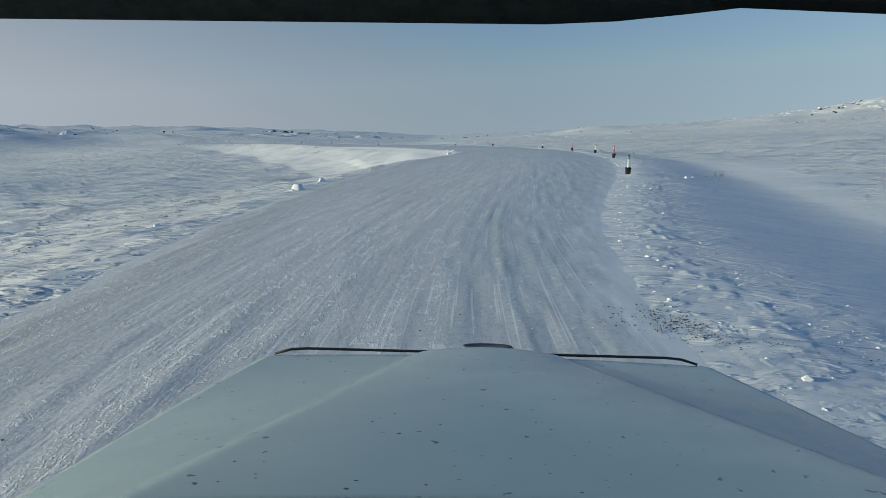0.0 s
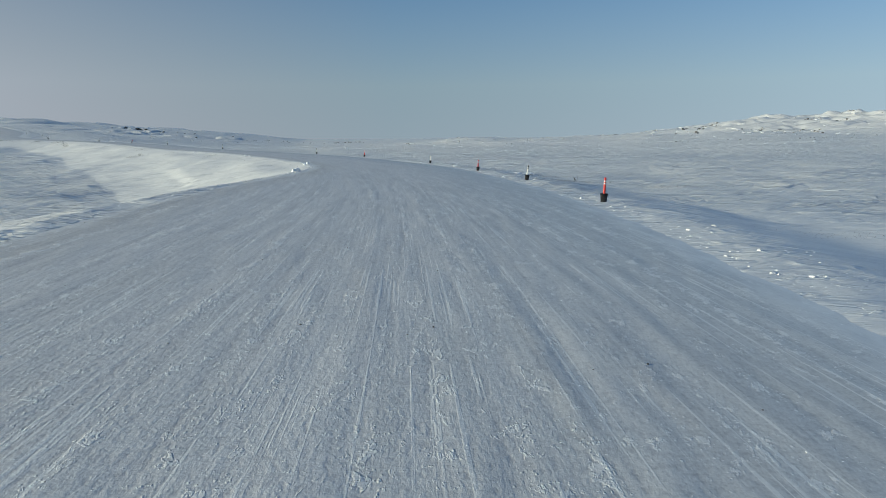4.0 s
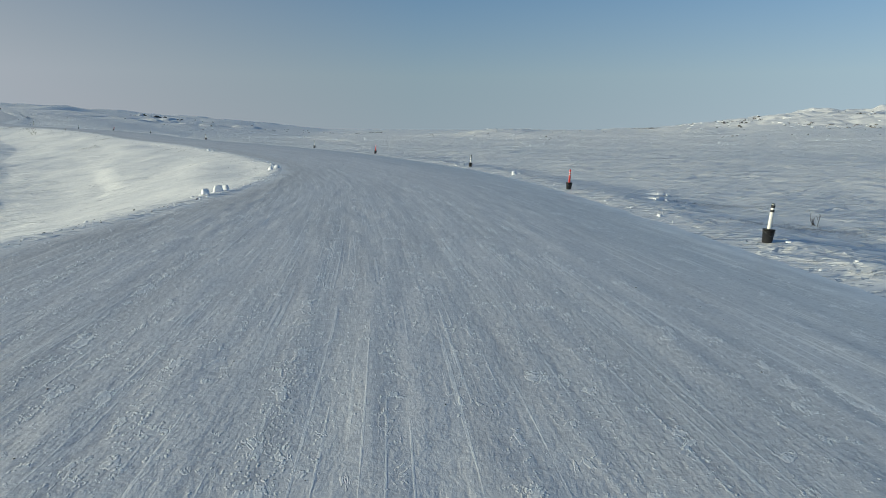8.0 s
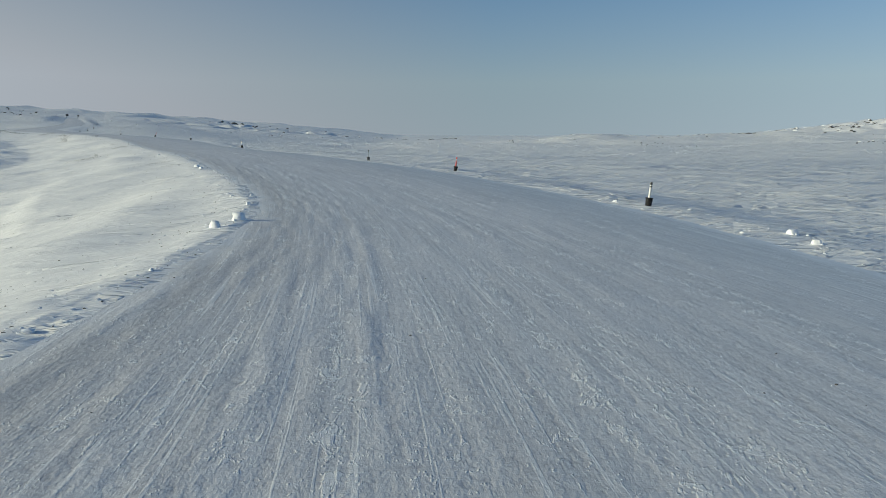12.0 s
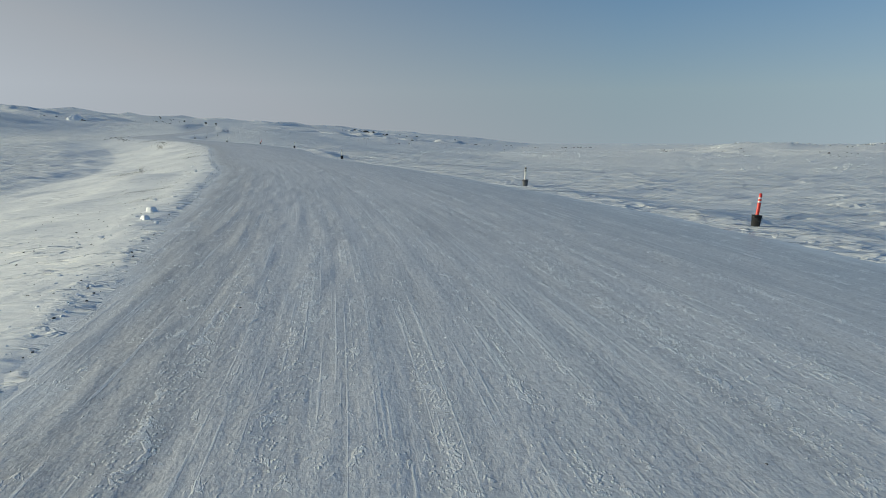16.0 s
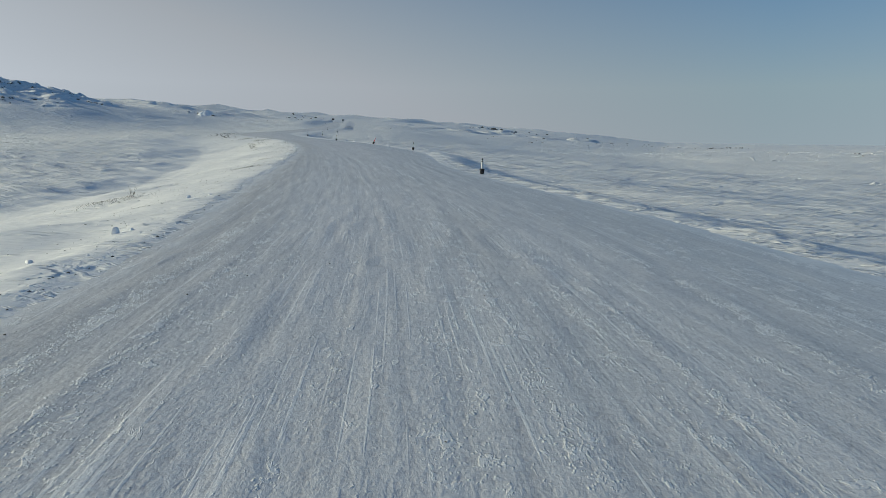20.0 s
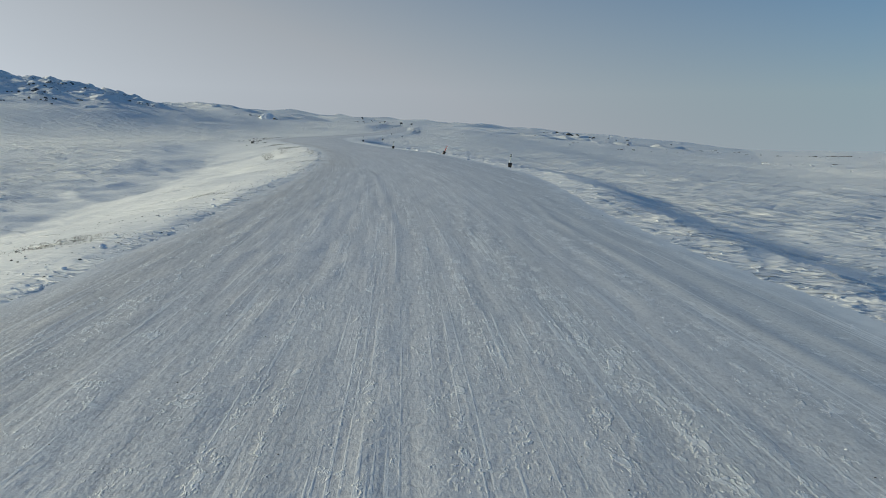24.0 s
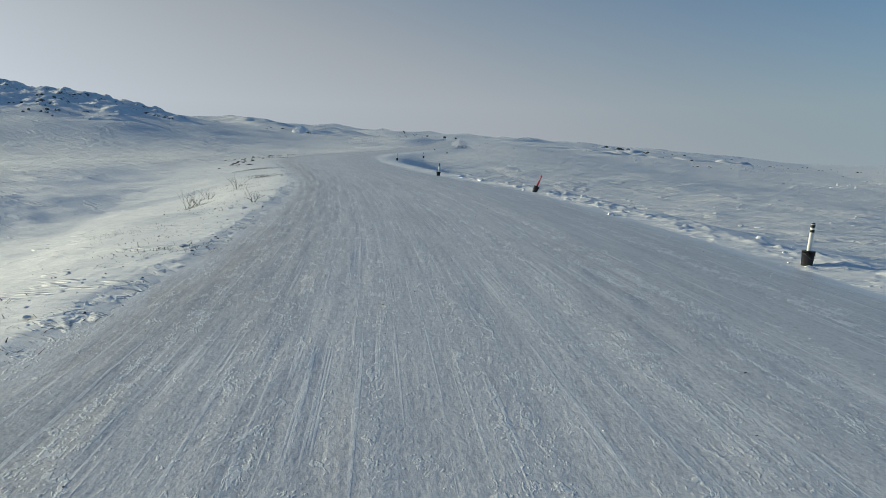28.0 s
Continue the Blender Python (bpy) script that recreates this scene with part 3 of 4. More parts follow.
rs = np.r_[np.arange(-24, 262, 0.25), np.arange(262, 640, 1.5)]
rl = np.linspace(-1, 1, 130)
RS, RF = np.meshgrid(rs, rl, indexing="ij")
edge_l, edge_r = soft_of(LEFT, RS) - 0.5, soft_of(RIGHT, RS) + 0.5
RL = np.where(RF < 0, -RF * edge_l, RF * edge_r)
RX, RY = beside(RS, RL)
RZ = on_line(RS)[0][..., 2] - soft_of(TILT, RS) * RL + road_height(RS, RL)
# the edges run out under the snow beside them
beyond = np.where(RL < 0, soft_of(LEFT, RS) - RL, RL - soft_of(RIGHT, RS)) + 0.15 * fractal(RS / 1.9, np.sign(RL) * 3.0, 3, 51, 0.6)
under = step(-0.8, 0.3, beyond)
RZ = RZ * (1 - under) + (ground(RX, RY, False) - 0.018) * under
tagged(sheet("road", RX, RY, RZ, M_ROAD, np.stack([RL, RS], -1), np.stack([RL - soft_of(LEFT, RS), soft_of(RIGHT, RS) - RL], -1)), "broad road of driven snow with tyre tracks and scraped streaks", "road", kind="structure")


def verge(name, side, s0, s1, inner, outer, high, seed, label):
    """A ploughed rim of broken snow beside the driven surface."""
    vs = np.arange(s0, s1, 0.12)
    vo = np.linspace(inner, outer, 34)
    VS, VO = np.meshgrid(vs, vo, indexing="ij")
    VL = soft_of(LEFT, VS) - VO if side < 0 else soft_of(RIGHT, VS) + VO
    VX, VY = beside(VS, VL)
    wander = 0.35 * fractal(VS / 3.1, 2.0 + seed, 3, seed)
    centre, half = (inner + outer) / 2, (outer - inner) / 2
    mask = step(half, half * 0.35, np.abs(VO - centre - wander * 0.6))
    strength = np.interp(VS, *zip(*high))
    clod = np.clip(fractal(VS / 0.26, VO / 0.24, 3, seed + 1, 0.6) + 0.1, 0, 1.2) ** 1.3
    chunk = step(0.25, 0.7, fractal(VS / 1.9, VO / 0.9, 2, seed + 5))
    VZ = ground(VX, VY) + 0.005 + mask * strength * (0.04 * clod + 0.03 * chunk * clod) - 0.03 * (1 - mask)
    quad = [q[:, ::side] for q in (VX, VY, VZ, smoothness(VX, VY))]
    return tagged(sheet(name, *quad[:3], M_FIELD, edge=quad[3]), label, "snow rim", kind="structure")


verge("snow_rim_left", -1, 4, 290, -0.35, 2.0, ((0, 0.2), (55, 0.25), (68, 0.3), (126, 0.28), (142, 0.22), (172, 0.22), (186, 0.15), (204, 0.05), (290, 0.05)), 61, "low ploughed rim of broken snow along the road")
verge("snow_rim_right", 1, 0, 290, -0.2, 2.4, ((0, 0.22), (36, 0.22), (52, 0.25), (66, 0.3), (96, 0.45), (122, 0.2), (160, 0.3), (206, 0.35), (222, 0.9), (232, 1.3), (246, 1.3), (262, 0.5), (290, 0.3)), 71, "ragged ploughed rim of snow below the marker posts")


verge("windrow", 1, -4, 42, 0.55, 1.75, ((-4, 0.6), (30, 0.55), (42, 0.1)), 78, "narrow windrow of broken snow along the first bend")
verge("snow_ridge", 1, 425, 500, 1.0, 6.0, ((425, 0.0), (445, 5.0), (480, 5.0), (500, 0.0)), 76, "bright ridge of ploughed snow beside the far road")


# ---------------------------------------------------------------- makers
def part(name, bm, mat, parent=None, label="", smooth=True):
    me = bpy.data.meshes.new(name)
    bmesh.ops.recalc_face_normals(bm, faces=bm.faces)
    for f in bm.faces:
        f.smooth = smooth
    bm.to_mesh(me)
    bm.free()
    me.materials.append(mat)
    ob = new(name, me)
    ob.parent = parent
    return tagged(ob, label)


def turned(bm, profile, sides=20, at=(0, 0, 0)):
    """A shape turned about the z axis from (radius, height) pairs; both ends closed where the radius is 0."""
    rings = []
    for r, z in profile:
        if r < 1e-5:
            rings.append([bm.verts.new((at[0], at[1], at[2] + z))])
        else:
            rings.append([bm.verts.new((at[0] + r * math.cos(2 * math.pi * k / sides), at[1] + r * math.sin(2 * math.pi * k / sides), at[2] + z)) for k in range(sides)])
    for a, b in zip(rings, rings[1:]):
        for k in range(sides):
            n = (k + 1) % sides
            if len(a) == 1:
                bm.faces.new((a[0], b[k], b[n]))
            elif len(b) == 1:
                bm.faces.new((a[k], a[n], b[0]))
            else:
                bm.faces.new((a[k], a[n], b[n], b[k]))
    return bm


def tube(bm, path, radius, sides=6):
    """A round bar along points; radius: one number, or one per point."""
    path = [Vector(p) for p in path]
    radii = radius if isinstance(radius, (list, tuple)) else [radius] * len(path)
    rings = []
    for k, p in enumerate(path):
        d = (path[min(k + 1, len(path) - 1)] - path[max(k - 1, 0)]).normalized()
        u = d.orthogonal().normalized()
        v = d.cross(u)
        rings.append([bm.verts.new(p + radii[k] * (u * math.cos(2 * math.pi * n / sides) + v * math.sin(2 * math.pi * n / sides))) for n in range(sides)])
    for a, b in zip(rings, rings[1:]):
        for n in range(sides):
            bm.faces.new((a[n], a[(n + 1) % sides], b[(n + 1) % sides], b[n]))
    bm.faces.new(rings[0][::-1])
    bm.faces.new(rings[-1])
    return bm


def stone(bm, at, size, rnd, cuts=1, rough=0.25, squash=0.75):
    """An uneven lump."""
    made = bmesh.ops.create_icosphere(bm, subdivisions=cuts, radius=1.0)["verts"]
    a, off = rnd.uniform(0, 6.28), Vector((rnd.uniform(0, 90), rnd.uniform(0, 90), rnd.uniform(0, 90)))
    stretch = Vector((rnd.uniform(0.8, 1.3), rnd.uniform(0.7, 1.1), squash * rnd.uniform(0.8, 1.2)))
    for v in made:
        n = 1 + rough * noise.noise(v.co * 1.3 + off) * 2
        c = Vector((v.co.x * stretch.x, v.co.y * stretch.y, v.co.z * stretch.z)) * n * size
        v.co = Vector((c.x * math.cos(a) - c.y * math.sin(a), c.x * math.sin(a) + c.y * math.cos(a), c.z)) + Vector(at)


def height_at(x, y):
    return float(ground(np.array([x]), np.array([y]))[0])


# ---------------------------------------------------------------- marker posts
def marker_post(colour):
    """A tubular marker standing in a weighted pail."""
    post = tagged(new("marker_post"), "", "marker post", "posts along the road")
    pail_mat = M_GREY if colour == "grey" else M_PAIL
    bm = turned(bmesh.new(), [(0, 0), (0.112, 0), (0.118, 0.012), (0.139, 0.325), (0.150, 0.327), (0.150, 0.345), (0.138, 0.348), (0.132, 0.335), (0.128, 0.27), (0, 0.27)], 24)
    pail = part("pail", bm, pail_mat, post, "", True)
    for z, r in ((0.285, 0.1375), (0.255, 0.1355)):
        part("rib", turned(bmesh.new(), [(r - 0.004, z - 0.006), (r + 0.007, z - 0.004), (r + 0.007, z + 0.004), (r - 0.004, z + 0.006)], 24), pail_mat, pail)
    hook = [(0.145 * math.cos(t), 0.145 * math.sin(t) + 0.0, 0.30 - 0.13 * math.sin(t) ** 2 if math.sin(t) < 0 else 0.30) for t in np.linspace(math.pi, 2 * math.pi, 13)]
    part("carrying_handle", tube(bmesh.new(), [(x * 1.06, y * 1.06, z) for x, y, z in hook], 0.004), M_STEEL, pail)
    for side in (-1, 1):
        part("ear", turned(bmesh.new(), [(0, 0.285), (0.016, 0.285), (0.016, 0.315), (0, 0.315)], 10, (side * 0.147, 0, 0)), pail_mat, pail)
    rnd = random.Random(5)
    bm = bmesh.new()
    turned(bm, [(0, 0.305), (0.07, 0.298), (0.131, 0.285), (0.131, 0.272), (0, 0.272)], 18)
    part("snow_fill", bm, M_LUMP, post, "packed snow in the pail")
    body = M_RED if colour == "red" else M_WHITE
    part("tube", turned(bmesh.new(), [(0, 0.272), (0.052, 0.272), (0.049, 0.34), (0.046, 0.92), (0.043, 0.935), (0.036, 0.942), (0.030, 0.95), (0, 0.95)], 20), body, post)
    bands = ((0.86, 0.93, M_BAND), (0.755, 0.815, M_BAND)) if colour != "red" else ((0.80, 0.855, M_FOIL), (0.70, 0.755, M_FOIL))
    for lo, hi, mat in bands:
        part("band", turned(bmesh.new(), [(0.044, lo), (0.0495, lo + 0.003), (0.0490, hi - 0.003), (0.044, hi)], 20), mat, post)
    part("cap", turned(bmesh.new(), [(0.030, 0.945), (0.040, 0.948), (0.040, 0.962), (0.026, 0.972), (0, 0.972)], 16), M_BAND if colour != "red" else M_RED, post)
    return post


white_post, red_post, grey_post = marker_post("white"), marker_post("red"), marker_post("grey")
# x, y, kind, lean to the right, lean ahead (degrees)
POSTS = [(9.20, 34.18, "white", 4, 0), (13.7, 55.0, "red", 3, 0), (16.3, 73.2, "white", 7, 2), (17.15, 90.3, "red", 3, 0), (16.65, 112.6, "white", 6, 0),
         (10.4, 134.0, "red", 7, 0), (3.6, 148.4, "grey", 1, 0), (-15.3, 182.2, "white", 0, 0), (-32.86, 218.0, "white", 5, 0), (-45.4, 235.4, "red", 24, 0),
         (-56.7, 246.4, "white", 6, 0), (-90.05, 306.0, "white", 0, 0), (-82.8, 284.8, "white", 2, 0),
         (-105.0, 345.0, "white", 0, 0), (-117.0, 362.0, "white", 3, 0)]
LABELS = {"white": "white tubular marker post with black bands in black pail", "red": "red tubular marker post with pale bands in black pail",
          "grey": "white tubular marker post with black bands in grey pail"}
used = set()
for x, y, kind, lean, nod in POSTS:
    proto = {"white": white_post, "red": red_post, "grey": grey_post}[kind]
    s, l, zr = along_line([x], [y])
    d = on_line(s[0])[1]
    z = max(height_at(x, y), zr[0] - 0.35)
    turn = math.degrees(math.atan2(-d[0], d[1]))
    m = Matrix.Translation((x, y, z - 0.012)) @ Matrix.Rotation(radians(turn), 4, "Z") @ Matrix.Rotation(radians(lean), 4, "Y") @ Matrix.Rotation(radians(-nod), 4, "X")
    if kind in used:
        ob = copy_thing(proto, m)
    else:
        ob = proto
        ob.matrix_world = m
        used.add(kind)
    tagged(ob, ("far-leaning " if lean > 15 else "leaning " if lean > 4 else "") + LABELS[kind])


# ---------------------------------------------------------------- snow blocks by the road
def snow_block(x, y, size, tall, seed, label):
    """One or two thrown-up clods of hard snow."""
    rnd = random.Random(seed)
    ob = tagged(new("snow_block"), label, "snow block", "snow blocks beside the road")
    z = height_at(x, y)
    ob.location = (x, y, z)
    bm = bmesh.new()
    bmesh.ops.create_cube(bm, size=2.0)
    bmesh.ops.subdivide_edges(bm, edges=bm.edges[:], cuts=5, use_grid_fill=True)
    a, off = rnd.uniform(-0.5, 0.5), Vector((rnd.uniform(0, 90), rnd.uniform(0, 90), rnd.uniform(0, 90)))
    wide, deep = rnd.uniform(0.85, 1.15), rnd.uniform(0.7, 1.0)
    for v in bm.verts:
        # a hewn block with worn corners, narrower at the top
        c = v.co.lerp(v.co.normalized() * 1.25, 0.45) * (1 + 0.16 * noise.noise(v.co * 1.1 + off) + 0.07 * noise.noise(v.co * 3.1 + off))
        c.x, c.y = c.x * (1 - 0.16 * c.z), c.y * (1 - 0.16 * c.z)
        c = Vector((c.x * wide, c.y * deep, c.z * tall)) * size
        v.co = Vector((c.x * math.cos(a) - c.y * math.sin(a), c.x * math.sin(a) + c.y * math.cos(a), max(-0.06, c.z + size * tall * 0.75)))
    part("clod", bm, M_LUMP, ob)
    # the drift that the wind has laid against it
    bm = bmesh.new()
    q, j = np.meshgrid(np.linspace(0, 1, 9), np.linspace(-1, 1, 7), indexing="ij")
    dx, dy = -size * (0.6 + 3.2 * q), size * (1 - 0.75 * q) * j * 1.2 + 0.15 * size * np.sin(q * 4 + seed)
    dz = ground(x + dx, y + dy) - z - 0.02 + (0.02 + size * 0.55 * (1 - q) ** 1.6) * np.cos(j * 1.5)
    rows = [[bm.verts.new(c) for c in zip(*row)] for row in zip(dx.tolist(), dy.tolist(), dz.tolist())]
    for r0, r1 in zip(rows, rows[1:]):
        for j in range(6):
            bm.faces.new((r0[j], r0[j + 1], r1[j + 1], r1[j]))
    made = bmesh.ops.extrude_face_region(bm, geom=bm.faces[:])["geom"]
    for v in made:
        if isinstance(v, bmesh.types.BMVert):
            v.co.z -= 0.10
    part("wind_drift", bm, M_LUMP, ob, "smooth drift laid against the block")
    for k in range(rnd.randint(1, 3)):
        bm = bmesh.new()
        r = size * rnd.uniform(0.28, 0.5)
        a = rnd.uniform(0, 6.28)
        dx, dy = math.cos(a) * size * 1.25, math.sin(a) * size * 1.25
        stone(bm, (dx, dy, height_at(x + dx, y + dy) - z + r * 0.3), r, rnd, 2, 0.3, 0.7)
        part("broken_piece", bm, M_LUMP, ob)
    return ob


BLOCKS = [(-3.9, 27.2, 0.27, 1.05), (-4.5, 26.7, 0.16, 0.8), (-6.7, 32.9, 0.34, 0.85), (-6.4, 38.1, 0.24, 0.9), (-8.4, 20.5, 0.16, 0.6), 
          (1.2, 84.7, 0.22, 1.00), (1.4, 86.4, 0.26, 1.00), (1.5, 87.6, 0.20, 1.05), (1.9, 104.2, 0.30, 0.9), (2.2, 105.6, 0.34, 0.9), (1.5, 110.0, 0.18, 0.8),
          (0.9, 113.3, 0.14, 0.8), (-5.0, 128.8, 0.10, 0.75), (-5.7, 129.5, 0.24, 0.7), (-6.4, 131.0, 0.30, 0.75), (-21.2, 162.4, 0.14, 0.9),
          (-16.6, 153.8, 0.17, 1.25), (-15.6, 150.6, 0.15, 0.7), (-42.2, 233.4, 0.28, 0.7), (-39.2, 226.3, 0.24, 0.6), (-34.0, 222.4, 0.2, 0.6), (17.6, 102.6, 0.26, 0.7),
          (18.2, 104.8, 0.30, 0.7), (15.8, 114.2, 0.22, 0.7), (16.4, 79.1, 0.18, 0.6), (19.7, 86.0, 0.6, 0.3), (22.2, 91.0, 0.65, 0.3), (11.8, 33.4, 0.2, 0.7), (12.4, 34.2, 0.16, 0.6)]
for k, (x, y, size, tall) in enumerate(BLOCKS):
    kind = "upright" if tall > 0.95 else "low" if tall < 0.65 else "rounded"
    snow_block(x, y, size * (0.58 if y < 100 and x < 8 else 0.40), tall, 100 + k, kind + " block of hard white snow thrown up beside the road")


# ---------------------------------------------------------------- loose clods, pebbles
def scatter(name, count, where, sizes, mat, label, category, seed, cuts=0, squash=0.6, sink=0.1):
    """Many small lumps joined into one mesh; where(rnd) gives s and l."""
    rnd = random.Random(seed)
    kinds = []
    for k in range(14):
        bm = bmesh.new()
        if cuts:
            stone(bm, (0, 0, 0), 1.0, rnd, cuts, 0.32, squash)
        else:
            made = bmesh.ops.create_cube(bm, size=1.3)["verts"]
            for v in made:
                v.co = Vector((v.co.x * rnd.uniform(0.55, 1.25), v.co.y * rnd.uniform(0.55, 1.25), v.co.z * squash * rnd.uniform(0.6, 1.2)))
        bm.verts.index_update()
        kinds.append((np.array([v.co[:] for v in bm.verts]), [[v.index for v in f.verts] for f in bm.faces]))
        bm.free()
    places = [where(rnd) for _ in range(count)]
    px, py = beside(np.array([p[0] for p in places]), np.array([p[1] for p in places]))
    pz = ground(px, py)
    s, l = np.array(places).T
    left, right = soft_of(LEFT, s), soft_of(RIGHT, s)
    on_road = (l > left + 0.1) & (l < right - 0.1)
    pz = np.where(on_road, on_line(s)[0][..., 2] - soft_of(TILT, s) * l + road_height(s, l), pz)
    verts, faces, base = [], [], 0
    for k in range(count):
        co, fs = kinds[rnd.randrange(14)]
        r, a = rnd.uniform(*sizes) * rnd.uniform(0.4, 1.0), rnd.uniform(0, 6.28)
        c, sn = math.cos(a), math.sin(a)
        v = np.stack([co[:, 0] * c - co[:, 1] * sn, co[:, 0] * sn + co[:, 1] * c, co[:, 2]], 1) * r
        verts.append(v + (px[k], py[k], pz[k] + r * sink))
        faces += [[n + base for n in f] for f in fs]
        base += len(co)
    me = bpy.data.meshes.new(name)
    me.from_pydata(np.vstack(verts).tolist(), [], faces)
    me.materials.append(mat)
    return tagged(new(name, me), label, category, kind="stuff")


def left_edge(rnd):
    s = rnd.uniform(8, 285)
    return s, float(soft_of(LEFT, np.array(s))) - 0.1 - abs(rnd.gauss(0.3, 0.7))


def right_edge(rnd):
    s = rnd.choice((rnd.uniform(2, 60), rnd.uniform(70, 120), rnd.uniform(180, 262)))
    return s, float(soft_of(RIGHT, np.array(s))) + 0.1 + abs(rnd.gauss(0.5, 0.9))


def first_bend(rnd):
    s = rnd.uniform(0, 42)
    return s, float(soft_of(RIGHT, np.array(s))) + 0.1 + 3.0 * rnd.betavariate(1.6, 1.6)


def on_surface(rnd):
    s = rnd.uniform(3, 235)
    lo, hi = float(soft_of(LEFT, np.array(s))), float(soft_of(RIGHT, np.array(s)))
    return s, lo + (hi - lo) * rnd.random()


def left_bank(rnd):
    s = rnd.uniform(70, 215) if rnd.random() < 0.85 else rnd.uniform(215, 275)
    return s, float(soft_of(LEFT, np.array(s))) - rnd.uniform(0.3, 5.5) * rnd.random()


scatter("snow_clods", 4500, left_edge, (0.010, 0.042), M_LUMP, "loose clods of broken snow along the bank", "snow", 1, 1)
scatter("snow_clods", 1500, right_edge, (0.010, 0.042), M_LUMP, "loose clods of broken snow along the shoulder", "snow", 2, 1)
scatter("snow_clods", 7000, first_bend, (0.004, 0.015), M_LUMP, "rough broken snow on the road shoulder", "snow", 3, 1)
scatter("snow_clods", 120, left_edge, (0.05, 0.11), M_LUMP, "larger clods of broken snow along the bank", "snow", 8, 1)
scatter("snow_clods", 90, right_edge, (0.05, 0.11), M_LUMP, "larger clods of broken snow along the shoulder", "snow", 9, 1)
scatter("snow_crumbs", 4500, on_surface, (0.005, 0.016), M_LUMP, "small crumbs of snow on the driven road", "snow", 4)
scatter("pebbles", 900, on_surface, (0.006, 0.022), M_STONE, "dark grit pebbles frozen into the road", "gravel", 5)
scatter("pebbles", 1700, left_bank, (0.008, 0.036), M_STONE, "dark pebbles thrown over the snow bank", "gravel", 6, 1)


SCOURED = [(s, l) for s in np.arange(14, 50, 0.23) for l in np.arange(3.0, 12.0, 0.21)
           if fractal(s / 7.0, l / 1.8, 3, 66) + 0.5 * fractal(s / 1.1, l / 0.4, 2, 67) > 0.75]


def scoured(rnd):
    s, l = SCOURED[rnd.randrange(len(SCOURED))]
    s = s + rnd.uniform(-0.15, 0.15)
    return s, float(soft_of(LEFT, np.array(s))) - l - rnd.uniform(-0.1, 0.1)


scatter("gravel", 1800, scoured, (0.006, 0.030), M_STONE, "dark gravel showing where the wind has scoured the snow", "gravel", 10, 1, 0.5)


def dirty_spot(rnd):
    along = rnd.gauss(0, 1)
    return 7.9 - 0.35 * along + rnd.gauss(0, 0.3), 3.05 + 0.45 * along + rnd.gauss(0, 0.2)


scatter("gravel", 1300, dirty_spot, (0.004, 0.020), M_STONE, "dark gravel scraped onto the snow shoulder", "gravel", 7)


# ---------------------------------------------------------------- plants
def tuft_patch(x, y, wide, count, tall, seed, label, name="grass_patch", category="dry grass"):
    """Dry stalks that stick out of the snow round one place."""
    rnd = random.Random(seed)
    verts, faces = [], []
    spots = [(x + rnd.gauss(0, wide * 0.5), y + rnd.gauss(0, wide * 0.25)) for _ in range(count)]
    zs = ground(np.array([p[0] for p in spots]), np.array([p[1] for p in spots]))
    for (px, py), pz in zip(spots, zs):
        h, a = tall * rnd.uniform(0.35, 1.0), rnd.uniform(0, 6.28)
        bend, w = rnd.uniform(0.5, 1.6) * h, rnd.uniform(0.006, 0.014)
        ux, uy = math.cos(a), math.sin(a)
        b = len(verts)
        for t in (0.0, 0.5, 1.0):
            cx, cy, cz = px + ux * bend * t * t + 0.4 * bend * t, py + uy * bend * t * t, pz - 0.03 + h * t * (1 - 0.25 * t)
            r = w * (1 - 0.75 * t)
            for q in range(3):
                g = a + q * 2.094
                verts.append((cx + r * math.cos(g), cy + r * math.sin(g), cz))
        for k in range(2):
            for q in range(3):
                n = (q + 1) % 3
                faces.append((b + k * 3 + q, b + k * 3 + n, b + k * 3 + 3 + n, b + k * 3 + 3 + q))
        faces.append((b + 6, b + 7, b + 8))
    me = bpy.data.meshes.new(name)
    me.from_pydata(verts, [], faces)
    me.materials.append(M_STALK)
    return tagged(new(name, me), label, category, kind="stuff")


for k, (x, y, wide, count, tall) in enumerate([
        (-12.2, 141.0, 1.6, 260, 0.16), (-9.9, 136.5, 1.2, 160, 0.16), (-36.1, 191.8, 2.0, 150, 0.2), (-29.2, 167.3, 3.0, 240, 0.28), (-31.2, 181.7, 2.2, 260, 0.22),
        (-21.9, 160.8, 2.0, 150, 0.14), (-33.6, 188.7, 1.2, 90, 0.15), (-59.0, 225.3, 1.4, 120, 0.25), (-63.8, 235.9, 2.4, 320, 0.25), (-72.0, 244.0, 3.5, 420, 0.3),
        (-1.1, 99.2, 1.3, 90, 0.12), (-12.1, 139.6, 2.2, 150, 0.15), (-1.3, 76.0, 0.9, 200, 0.1), (-1.1, 77.2, 0.8, 160, 0.1), (-9.9, 50.6, 2.6, 260, 0.22),
        (-13.0, 48.6, 2.6, 260, 0.22), (14.6, 36.8, 2.2, 120, 0.16), (25.9, 70.7, 4.0, 260, 0.22), (18.6, 47.9, 2.6, 120, 0.15), (16.7, 42.0, 1.8, 100, 0.15),
        (22.0, 85.5, 4.0, 300, 0.2), (20.8, 77.5, 4.5, 420, 0.2), (14.5, 35.1, 1.6, 80, 0.15), (-44.8, 209.8, 0.8, 60, 0.1), (-80, 262, 5.0, 420, 0.3), (-96, 276, 6.0, 360, 0.3)]):
    tuft_patch(x, y, wide * 0.75, int(count * 1.8), tall * 0.5, 300 + k, "dry brown grass stalks sticking out of drifted snow")


